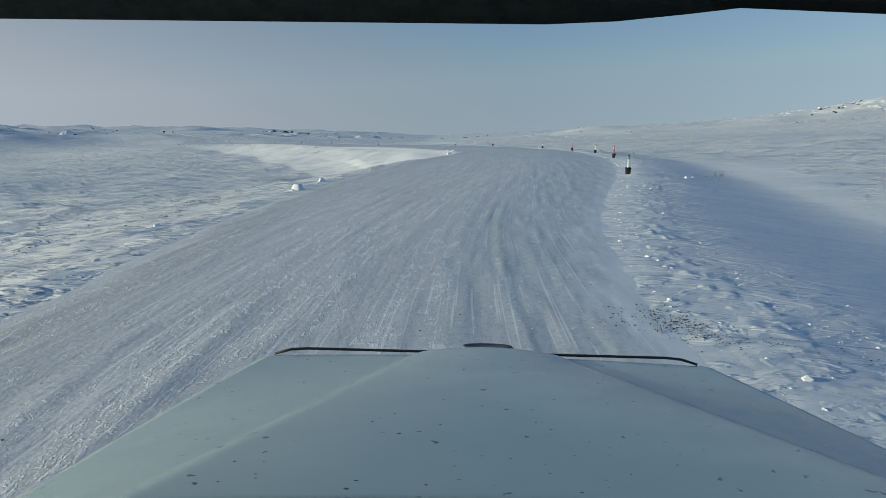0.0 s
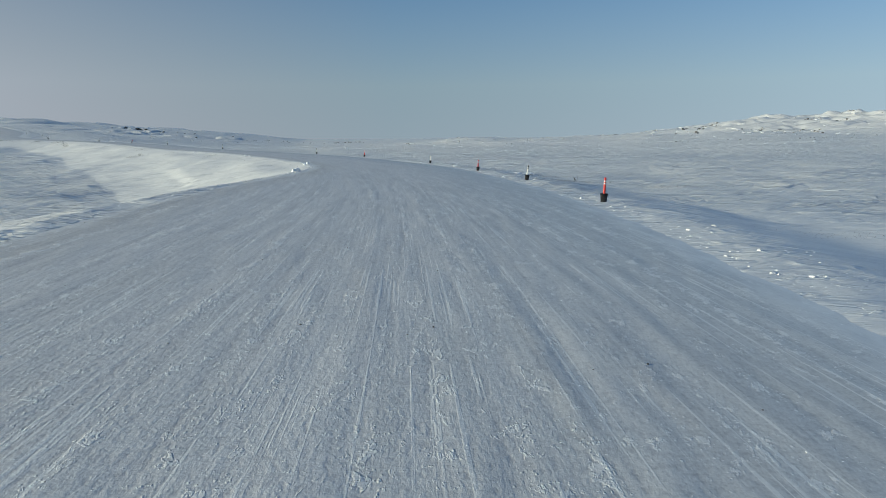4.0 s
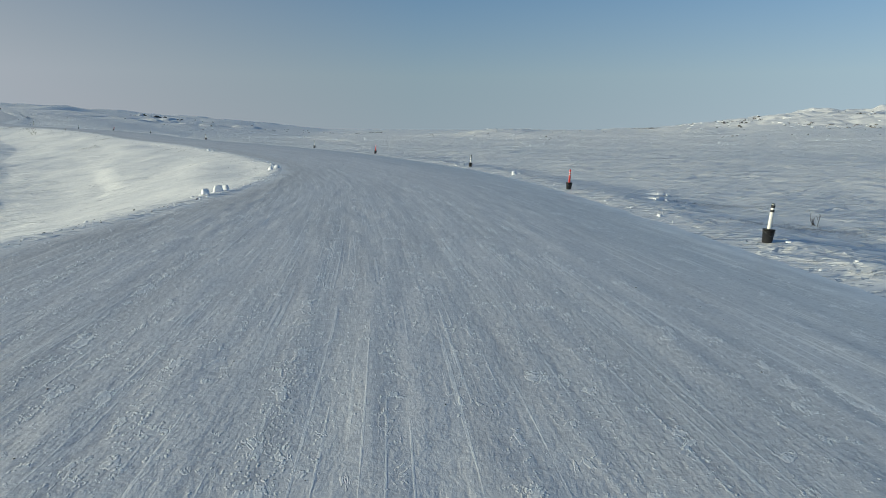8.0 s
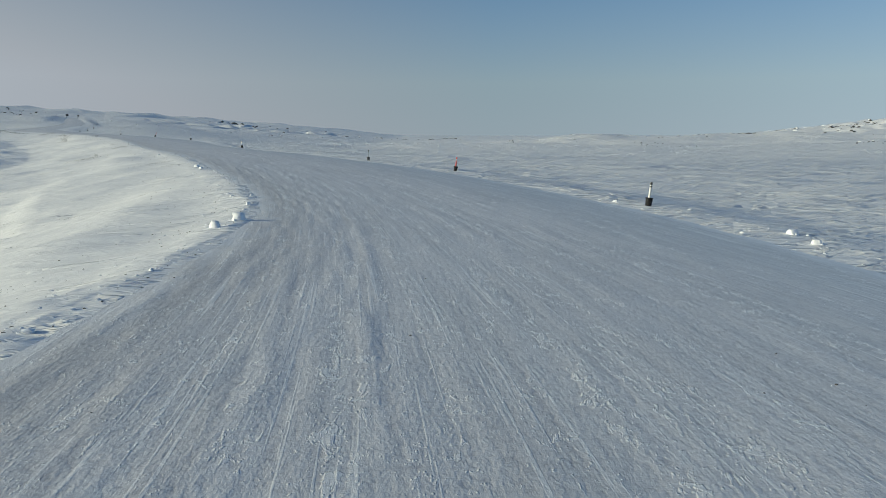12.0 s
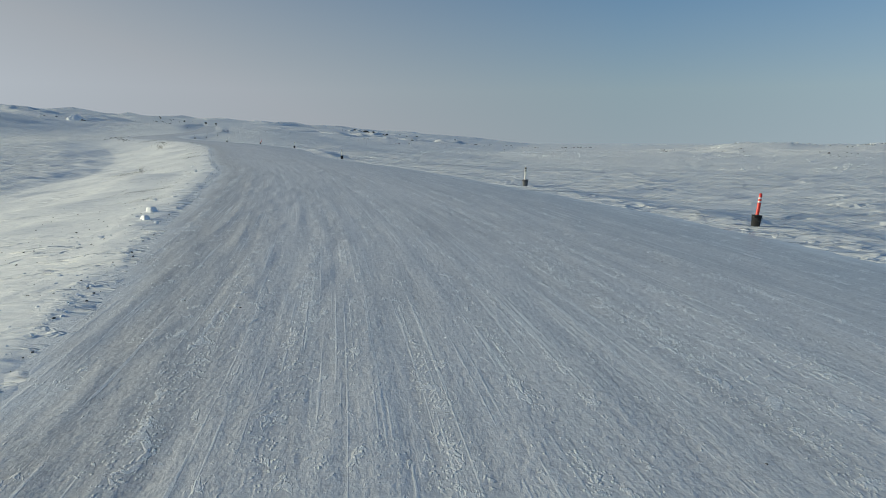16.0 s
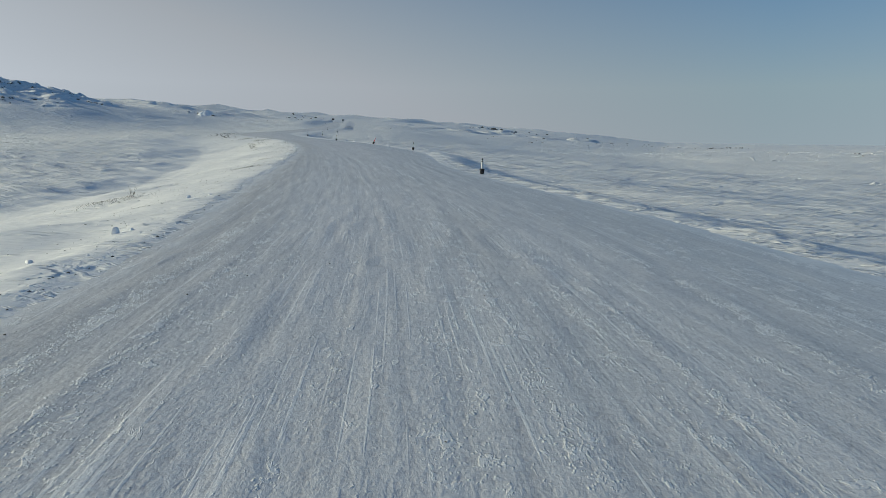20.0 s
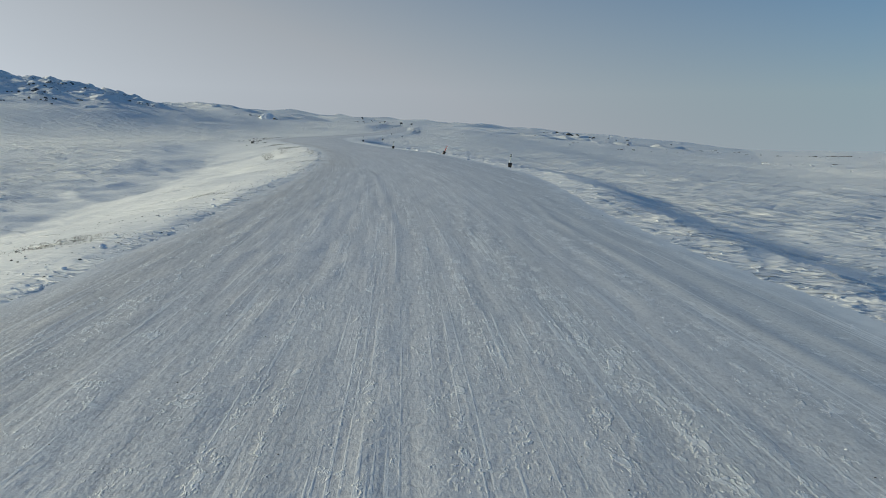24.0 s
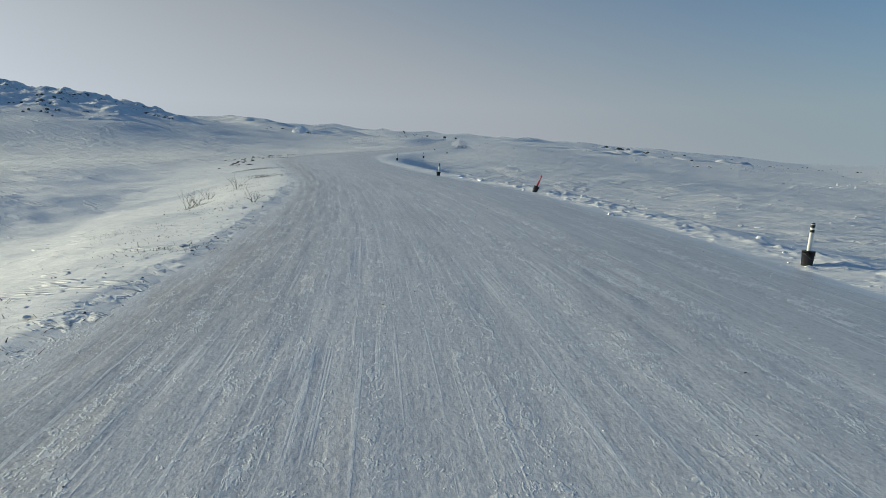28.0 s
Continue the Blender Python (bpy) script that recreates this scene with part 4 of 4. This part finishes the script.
rnd = random.Random(31)
for k in range(14):
    x, y = beside(np.array(214.0 + k * 3.4), soft_of(LEFT, np.array(214.0 + k * 3.4)) - rnd.uniform(0.6, 4.5))
    tuft_patch(float(x), float(y), rnd.uniform(1.2, 2.6), rnd.randint(70, 190), rnd.uniform(0.10, 0.17), 340 + k, "dry brown brush and stalks on the snow bank")


def willow(x, y, tall, seed):
    """A bare low willow: a few stems that fork."""
    rnd = random.Random(seed)
    shrub = tagged(new("willow_shrub"), "bare low willow shrub rising from the snow bank", "shrub", "willows on the bank")
    shrub.location = (x, y, height_at(x, y) - 0.05)
    for k in range(5):
        bm = bmesh.new()
        a = rnd.uniform(0, 6.28)

        def grow(p, d, length, r, depth):
            path, radii = [p], [r]
            for _ in range(4):
                d = (d + Vector((rnd.gauss(0, 0.22), rnd.gauss(0, 0.22), rnd.gauss(0.05, 0.12)))).normalized()
                p = p + d * length / 4
                path.append(p)
                radii.append(radii[-1] * 0.82)
            tube(bm, path, radii, 5)
            if depth:
                for q in (2, 3, 4):
                    turn = Vector((rnd.uniform(-1, 1), rnd.uniform(-1, 1), rnd.uniform(0.1, 0.9)))
                    grow(path[q], (d + turn * 0.9).normalized(), length * rnd.uniform(0.4, 0.65), radii[q] * 0.7, depth - 1)

        grow(Vector((rnd.gauss(0, 0.08), rnd.gauss(0, 0.08), 0)), Vector((math.cos(a) * 0.7, math.sin(a) * 0.7, 1)).normalized(), tall * rnd.uniform(0.5, 0.75), 0.013, 2)
        part("stem", bm, M_STALK, shrub)
    return shrub


for k, (x, y, tall) in enumerate([(-58.2, 224.0, 1.0), (-59.4, 225.8, 0.8), (-60.2, 227.2, 0.7), (-61.0, 230.0, 0.8), (-50.6, 220.0, 0.6), (-28.6, 167.8, 0.55), (14.9, 37.4, 0.4), (21.9, 79.0, 0.45)]):
    willow(x, y, tall, 400 + k)


# ---------------------------------------------------------------- rocks
def boulder(x, y, size, tall, seed, label, name="boulder", cuts=4, rough=0.35, mat=M_CRAG):
    rnd = random.Random(seed)
    bm = bmesh.new()
    stone(bm, (0, 0, size * tall * 0.35), size, rnd, cuts, rough, tall)
    for v in bm.verts:
        v.co += Vector((noise.noise(v.co / size * 3), noise.noise(v.co / size * 3 + Vector((9, 2, 4))), noise.noise(v.co / size * 3 + Vector((1, 7, 3))))) * size * 0.16
    ob = part(name, bm, mat, None, label)
    ob.location = (x, y, height_at(x, y))
    return tagged(ob, category="rock")


def crag(x, y, wide, tall, peaks, seed, label):
    """A jagged mound of snow-plastered rock with several peaks."""
    rnd = random.Random(seed)
    n = 34
    u = np.linspace(-1, 1, n)
    U, V = np.meshgrid(u, u)
    z = np.zeros_like(U)
    for px, py, h, r in peaks:
        z = np.maximum(z, h * np.clip(1 - np.hypot(U - px, (V - py) * 1.2) / r, 0, 1) ** 0.85)
    edge = step(1.0, 0.75, np.hypot(U, V))
    z = z * (1 + 0.22 * fractal(U * 2.6 + seed, V * 2.6, 3, seed, 0.5)) * edge
    z = z + 0.10 * (1 - np.abs(fractal(U * 4 + seed, V * 4, 3, seed + 2))) * edge * (z > 0.02)
    X, Y = x + U * wide / 2, y + V * wide / 2
    ob = sheet("boulder", X, Y, ground(X, Y) - 0.25 + z * tall, M_LUMP)
    for p in ob.data.polygons:
        p.use_smooth = False
    return tagged(ob, label, "rock")


crag(-244.5, 470, 12.0, 4.2, ((-0.30, 0.0, 0.7, 0.6), (0.02, 0.05, 1.0, 0.6), (0.35, 0.1, 0.62, 0.55)), 5, "tall jagged snow-plastered boulder standing on the open hillside")
boulder(-238.8, 468, 1.1, 0.6, 2, "smaller snow-plastered boulder beside the tall one")
boulder(-251.0, 472, 1.2, 0.5, 3, "low snow-covered boulder beside the tall one")


def rugged(name, x0, x1, y0, y1, pace, high, scale, sharp, seed, mat, label, sunk=0.0):
    """A broken stretch of hillside: rock ribs and drifts over the smooth hill."""
    X, Y = np.meshgrid(np.arange(x0, x1, pace), np.arange(y0, y1, pace))
    u, v = (X - (x0 + x1) / 2) / ((x1 - x0) / 2), (Y - (y0 + y1) / 2) / ((y1 - y0) / 2)
    rim = np.hypot(u, v) + 0.22 * fractal(X / scale / 2, Y / scale / 2, 3, seed + 5)
    there = step(0.98, 0.55, rim)
    rib = 1 - np.abs(fractal(X / scale, Y / scale * 1.5, 5, seed, 0.55))
    ledge = fractal(X / scale * 1.9, Y / scale * 2.6, 4, seed + 9, 0.6)
    ledge = np.round(ledge * 2.5) / 2.5 * sharp + ledge * (1 - sharp)
    Z = ground(X, Y) + there * high * (0.55 * rib * np.abs(rib) + 0.45 * ledge) - 1.6 * high * step(0.72, 1.0, rim) - sunk
    return tagged(sheet(name, X, Y, Z, mat), label, "hillside", kind="structure")


rugged("hillside", -430, -185, 285, 420, 1.0, 2.0, 13.0, 0.8, 81, M_HILL, "snow-covered crag with dark rock ribs along its top")
rugged("hillside", -430, -250, 480, 590, 2.0, 0.8, 22.0, 0.3, 82, M_FIELD, "low snowy rise with wind-cut drifts")
rugged("hillside", 250, 780, 420, 760, 3.0, 2.0, 24.0, 0.5, 83, M_HILL, "low snowy hill with dark rocks and bright drifts")
rugged("hillside", -275, -120, 385, 590, 1.6, 0.25, 18.0, 0.2, 85, M_FIELD, "snow cut beside the climbing far road", -0.12)
rugged("hillside", -440, 40, 620, 980, 3.5, 5.0, 50.0, 0.4, 84, M_FIELD, "far snowy ridge cut by drifts and hollows", 2.6)


def rock_field(name, count, place, sizes, seed, label, squash=0.5, mat=M_CRAG):
    """Many rocks joined into one mesh; place(rnd) gives x and y."""
    rnd = random.Random(seed)
    kinds = []
    for k in range(12):
        bm = bmesh.new()
        stone(bm, (0, 0, 0), 1.0, rnd, 2, 0.4, squash)
        bm.verts.index_update()
        kinds.append((np.array([v.co[:] for v in bm.verts]), [[v.index for v in f.verts] for f in bm.faces]))
        bm.free()
    spots = np.array([place(rnd) for _ in range(count)])
    zs = ground(spots[:, 0], spots[:, 1])
    verts, faces, base = [], [], 0
    for (px, py), pz in zip(spots, zs):
        co, fs = kinds[rnd.randrange(12)]
        r, a = rnd.uniform(*sizes) * rnd.uniform(0.4, 1.0), rnd.uniform(0, 6.28)
        c, sn = math.cos(a), math.sin(a)
        v = np.stack([(co[:, 0] * c - co[:, 1] * sn) * 1.25, co[:, 0] * sn + co[:, 1] * c, co[:, 2]], 1) * r
        verts.append(v + (px, py, pz + 0.05 * r))
        faces += [[n + base for n in f] for f in fs]
        base += len(co)
    me = bpy.data.meshes.new(name)
    me.from_pydata(np.vstack(verts).tolist(), [], faces)
    me.materials.append(mat)
    return tagged(new(name, me), label, "rocks", kind="stuff")


def clustered(x0, x1, y0, y1, size, seed, least):
    """Places in a rectangle, gathered in clusters where the ground stands high."""
    pick = np.random.RandomState(seed)
    x, y = pick.uniform(x0, x1, 16000), pick.uniform(y0, y1, 16000)
    kept = fractal(x / size, y / size, 3, seed) + 0.4 * fractal(x / size * 5, y / size * 5, 2, seed + 1) > least
    spots = np.stack([x[kept], y[kept]], 1).tolist()

    def place(r):
        return spots[r.randrange(len(spots))]

    return place


rock_field("snow_lumps", 900, clustered(230, 720, 430, 740, 30, 92, 0.1), (0.5, 2.0), 24, "bright drifts of hard snow on the low hill", 0.4, M_LUMP)
rock_field("rocks", 700, clustered(230, 720, 430, 740, 30, 91, 0.3), (0.4, 1.6), 11, "snow-capped rocks and drifts scattered over the low hill", 0.7)
rock_field("rocks", 1300, clustered(250, 720, 430, 720, 30, 91, 0.1), (0.25, 1.2), 17, "bare dark rocks on the low hill", 0.8, M_STONE)
rock_field("snow_lumps", 1500, clustered(60, 520, 230, 620, 40, 95, 0.25), (0.12, 0.5), 22, "bright lumps of hard snow on the rising plain", 0.45, M_LUMP)
rock_field("rocks", 120, clustered(90, 300, 250, 420, 30, 93, 0.5), (0.12, 0.4), 18, "bare dark rocks on the rising plain", 0.8, M_STONE)
rock_field("rocks", 150, clustered(50, 140, 370, 425, 14, 94, 0.2), (0.15, 0.6), 13, "snow-capped rocks on the small knoll", 0.7)
rock_field("snow_lumps", 1100, clustered(-60, 120, 230, 620, 30, 96, 0.3), (0.10, 0.45), 23, "bright lumps of hard snow on the open plain", 0.45, M_LUMP)
rock_field("rocks", 200, clustered(-400, -215, 300, 400, 16, 97, 0.4), (0.3, 1.1), 14, "snow-capped rocks breaking through the crag's snow", 0.8)
rock_field("rocks", 230, clustered(-400, -225, 315, 385, 14, 98, 0.55), (0.25, 0.9), 19, "bare dark rocks on the crag", 0.9, M_STONE)
rock_field("rocks", 200, clustered(-270, -130, 440, 520, 16, 99, 0.3), (0.1, 0.45), 15, "dark rocks along the low ridge beside the far road", 0.7)
rock_field("rocks", 90, clustered(-180, 60, 460, 680, 25, 90, 0.4), (0.2, 0.7), 16, "snow-capped rocks on the open plain", 0.7)
rock_field("rocks", 160, clustered(-440, 60, 640, 980, 45, 89, 0.5), (0.4, 1.2), 20, "bare dark rocks on the far ridge", 0.8, M_STONE)
rock_field("rocks", 90, lambda r: tuple(float(q) for q in beside(np.array(r.uniform(275, 335)), np.array(-6.0 - abs(r.gauss(0, 1.6))))), (0.06, 0.22), 21, "dark stones along the far bend of the road", mat=M_STONE)


# ---------------------------------------------------------------- far outcrop, far signs
outcrop = tagged(new("rock_outcrop"), "low dark rock outcrop with patches of snow on the far slope", "rock outcrop")
outcrop.location = (-246, 1085, height_at(-246, 1085) - 0.5)
rnd = random.Random(77)
for k in range(17):
    bm = bmesh.new()
    r = rnd.uniform(1.6, 3.6) * (1.25 if 3 < k < 9 else 0.8)
    dx, dy = -21 + k * 2.7 + rnd.gauss(0, 1.0), rnd.gauss(0, 5)
    stone(bm, (dx, dy, height_at(-246 + dx, 1085 + dy) - outcrop.location.z + 0.25 * r), r, rnd, 2, 0.4, 0.6)
    part("rock", bm, M_STONE if rnd.random() < 0.88 else M_CRAG, outcrop)


def road_sign(x, y, wide, tall, label):
    """A sign board on two posts, seen from behind."""
    sign = tagged(new("road_sign"), label, "road sign", "signs by the far road")
    sign.location = (x, y, height_at(x, y) - 0.2)
    sign.rotation_euler = (0, 0, radians(24))
    bm = bmesh.new()
    bmesh.ops.create_cube(bm, size=1.0, matrix=Matrix.Translation((0, 0, 2.3)) @ Matrix.Diagonal((wide, 0.03, tall, 1)))
    bmesh.ops.bevel(bm, geom=bm.edges[:], offset=0.01, segments=1, affect="EDGES")
    part("board", bm, M_STONE, sign, "dark back of the board")
    for side in (-1, 1):
        part("post", tube(bmesh.new(), [(side * wide * 0.3, 0.06, 0), (side * wide * 0.3, 0.06, 2.3 + tall * 0.45)], 0.05, 8), M_STEEL, sign)
    for h in (-0.3, 0.3):
        bm = bmesh.new()
        bmesh.ops.create_cube(bm, size=1.0, matrix=Matrix.Translation((0, 0.04, 2.3 + h * tall)) @ Matrix.Diagonal((wide * 0.9, 0.04, 0.07, 1)))
        part("brace", bm, M_STEEL, sign)
    return sign


road_sign(-222.0, 577.0, 1.6, 1.1, "broad dark-backed road sign on two steel posts")
road_sign(-215.0, 577.5, 1.2, 0.9, "small dark-backed road sign on two steel posts")


# ---------------------------------------------------------------- the pickup at the start of the drive
def paint():
    m, nt, b = material("sky_tinted_white_paint", 0.28)
    v = coords(nt, "Object", (1, 1, 1))
    # the sky's blue-green reflection is put into the white paint's base colour
    sky_sheen = ramp(nt, noise_of(nt, v, 2.2, 4.0), [(0.3, (0.31, 0.39, 0.40)), (0.7, (0.37, 0.45, 0.45))])
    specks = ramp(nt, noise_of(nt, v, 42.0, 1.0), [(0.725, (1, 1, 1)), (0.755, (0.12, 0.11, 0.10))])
    nt.links.new(mixed(nt, 1.0, sky_sheen, specks, "MULTIPLY"), b.inputs["Base Color"])
    nt.links.new(ramp(nt, noise_of(nt, v, 9.0), [(0.3, (0.14, 0.14, 0.14)), (0.7, (0.27, 0.27, 0.27))]), b.inputs["Roughness"])
    return m


M_PAINT = paint()
M_RUBBER = plain("black_rubber", (0.015, 0.015, 0.016), 0.7, 0, 0.15, 40.0)
M_TYRE = plain("tyre_rubber", (0.025, 0.025, 0.026), 0.85, 0, 0.25, 15.0, 0.01)
M_CHROME = plain("dull_chrome", (0.45, 0.45, 0.46), 0.25, 0.9, 0.1, 12.0)
M_LINING = plain("dark_headlining", (0.035, 0.04, 0.038), 0.95, 0, 0.3, 60.0, 0.004)
M_LENS = plain("headlight_lens", (0.55, 0.56, 0.58), 0.12, 0, 0.05, 20.0)

truck = tagged(new("pickup_truck"), "white pickup truck with a broad specked bonnet, its paint tinted by painted-in sky reflection, on the snow road", "pickup truck")
truck.matrix_world = pose(0, 0, 0, 0, 0, -3.3)


def box(name, lo, hi, mat, parent, label="", bevel=0.03):
    bm = bmesh.new()
    size = [b - a for a, b in zip(lo, hi)]
    mid = [(a + b) / 2 for a, b in zip(lo, hi)]
    bmesh.ops.create_cube(bm, size=1.0, matrix=Matrix.Translation(mid) @ Matrix.Diagonal((*size, 1)))
    bmesh.ops.bevel(bm, geom=bm.edges[:], offset=min(bevel, min(size) * 0.4), segments=2, affect="EDGES")
    return part(name, bm, mat, parent, label)


def grid_part(name, nu, nv, place, mat, parent, label="", thick=0.012):
    """A curved panel with thickness from place(u, v) in 0..1."""
    bm = bmesh.new()
    top = [[bm.verts.new(place(i / nu, j / nv)) for j in range(nv + 1)] for i in range(nu + 1)]
    low = [[bm.verts.new(Vector(place(i / nu, j / nv)) - Vector((0, 0, thick))) for j in range(nv + 1)] for i in range(nu + 1)]
    for i in range(nu):
        for j in range(nv):
            bm.faces.new((top[i][j], top[i + 1][j], top[i + 1][j + 1], top[i][j + 1]))
            bm.faces.new((low[i][j], low[i][j + 1], low[i + 1][j + 1], low[i + 1][j]))
    for i in range(nu):
        bm.faces.new((top[i][0], low[i][0], low[i + 1][0], top[i + 1][0]))
        bm.faces.new((top[i][nv], top[i + 1][nv], low[i + 1][nv], low[i][nv]))
    for j in range(nv):
        bm.faces.new((top[0][j], top[0][j + 1], low[0][j + 1], low[0][j]))
        bm.faces.new((top[nu][j], low[nu][j], low[nu][j + 1], top[nu][j + 1]))
    return part(name, bm, mat, parent, label)


def leaned(x, y, z):
    """The body ahead of the windscreen leans on its springs and points a little left of the wheels' line."""
    c, s = math.cos(radians(4.5)), math.sin(radians(4.5))
    x, z = c * x + s * (z - 1.7) + 0.118, c * (z - 1.7) - s * x + 1.7
    c, s = math.cos(radians(3.3)), math.sin(radians(3.3))
    return (c * x - s * y, s * x + c * y, z)


def bonnet_half(d):
    return 0.645 + 0.217 * d - 0.038 * d * d


def bonnet_place(u, v):
    """u across, v from the cowl to the nose; the middle stands proud between two creases that run together."""
    d = 1.27 * (1 - v)                       # metres behind the nose
    half, crease = bonnet_half(d), 0.167 + 0.3126 * d
    x = (2 * u - 1) * half
    out = max(0.0, (abs(x) - crease) / (half - crease))
    z = 1.703 + 0.021 + 0.147 * d + 0.016 * (1 - min(1.0, abs(x) / crease) ** 2)
    fold = min(1.0, max(0.0, (abs(x) - crease) / 0.045))
    z -= 0.014 * fold * fold * (3 - 2 * fold)
    z -= (0.010 + 0.076 * d) * out ** 1.4
    z -= 0.05 * max(0.0, (v - 0.96) / 0.04) ** 2
    return leaned(x, 2.05 - d, z)


bonnet = grid_part("bonnet", 96, 36, bonnet_place, M_PAINT, truck, "white bonnet with painted-in blue-green sky reflection, two long creases and dark specks")
for side in (-1, 1):
    bends = [side * (0.17 + 0.475 * k / 10) for k in range(11)]
    part("bonnet_seal", tube(bmesh.new(), [leaned(x, 2.056 - 0.10 * max(0.0, abs(x) - 0.56), 1.708 - 2.2 * max(0.0, abs(x) - 0.56) ** 2) for x in bends], 0.0045, 6), M_RUBBER, bonnet, "black rubber seal along the nose")
bm = turned(bmesh.new(), [(0, 0), (0.072, 0), (0.080, 0.006), (0.074, 0.014), (0.066, 0.010), (0, 0.012)], 28)
for v in bm.verts:
    v.co = Vector(leaned(v.co.x, v.co.y * 0.3 + 2.045, v.co.z + 1.722))
part("nose_emblem", bm, M_STEEL, bonnet, "plain dull steel oval emblem")
for side in (-1, 1):
    def wing(u, v, side=side):
        d = 1.25 * (1 - v)
        return leaned(side * (bonnet_half(d) + 0.012 + 0.06 * u), 2.03 - d, 1.690 + 0.071 * d - 0.03 * u - 0.66 * u ** 1.6)
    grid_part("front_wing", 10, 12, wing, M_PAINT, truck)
    box("headlight", (side * 0.62 - 0.16, 1.98, 1.28), (side * 0.62 + 0.16, 2.08, 1.50), M_LENS, truck)
    box("door", (side * 0.98 - 0.035, -0.55, 0.75), (side * 0.98 + 0.035, 0.52, 1.72), M_PAINT, truck)
    box("rear_side", (side * 0.98 - 0.035, -3.4, 0.80), (side * 0.98 + 0.035, -0.98, 1.55), M_PAINT, truck)
    part("windscreen_pillar", tube(bmesh.new(), [(side * 0.93, 0.80, 1.70), (side * 0.88, 0.66, 2.10), (side * 0.82, 0.48, 2.56)], 0.045, 8), M_LINING, truck)
    part("rear_pillar", tube(bmesh.new(), [(side * 0.94, -0.78, 1.70), (side * 0.84, -0.72, 2.56)], 0.06, 8), M_PAINT, truck)
    for y in (1.30, -2.35):
        wheel = new("wheel")
        wheel.parent = truck
        wheel.matrix_local = Matrix.Translation((side * 0.86, y, 0.42)) @ Matrix.Rotation(radians(90), 4, "Y")
        part("tyre", turned(bmesh.new(), [(0.24, -0.12), (0.37, -0.135), (0.41, -0.11), (0.42, 0.0), (0.41, 0.11), (0.37, 0.135), (0.24, 0.12), (0.24, -0.12)], 28), M_TYRE, wheel)
        part("rim", turned(bmesh.new(), [(0, -0.06), (0.10, -0.05), (0.20, -0.07), (0.245, -0.11), (0.245, 0.11), (0.20, 0.07), (0.10, 0.05), (0, 0.06)], 20), M_CHROME, wheel)
box("cowl", (-0.90, 0.66, 1.60), (0.90, 0.79, 1.80), M_RUBBER, truck)
box("grille", (-0.46, 1.98, 1.10), (0.46, 2.05, 1.62), M_RUBBER, truck)
box("front_bumper", (-0.92, 1.98, 0.62), (0.92, 2.18, 0.92), M_CHROME, truck)
box("chassis", (-0.55, -3.3, 0.50), (0.55, 1.95, 0.78), M_RUBBER, truck)
box("dashboard", (-0.88, 0.30, 1.38), (0.88, 0.70, 1.66), M_LINING, truck)
box("cab_floor", (-0.95, -0.85, 0.78), (0.95, 0.60, 0.86), M_LINING, truck)
box("cab_rear_wall", (-0.95, -0.95, 0.80), (0.95, -0.88, 1.75), M_PAINT, truck)
box("bed_floor", (-0.95, -3.4, 0.80), (0.95, -0.97, 0.86), M_RUBBER, truck)
box("tailgate", (-0.95, -3.48, 0.86), (0.95, -3.41, 1.52), M_PAINT, truck)


def roof_place(u, v):
    x = (2 * u - 1) * 0.86
    return (x, -0.80 + 1.27 * v, 2.66 - 0.09 * (x / 0.86) ** 2 - 0.05 * (2 * v - 1) ** 2)


grid_part("roof", 16, 12, roof_place, M_PAINT, truck, "", 0.03)


def header_place(u, v):
    """The lining over the windscreen; its lower edge sags towards the middle."""
    x = -0.86 + 1.72 * u
    edge = 2.480 + 0.066 * max(0.0, 0.07 - x) + 0.007 * max(0.0, min(1.0, (x - 0.13) / 0.12))
    return (x, 0.47 + 0.12 * (1 - v), edge + (2.60 - edge) * v)


grid_part("header_lining", 30, 6, header_place, M_LINING, truck, "dark lining above the windscreen opening", 0.02)


def visor_place(u, v):
    """A folded sun visor, thin where it starts and deeper towards the side."""
    low = 2.455 - 0.013 * min(1.0, u * 4.5)
    return (0.13 + 0.60 * u, 0.41 + 0.04 * v, low + (2.53 - low) * v)


grid_part("sun_visor", 14, 3, visor_place, M_RUBBER, truck, "", 0.015)
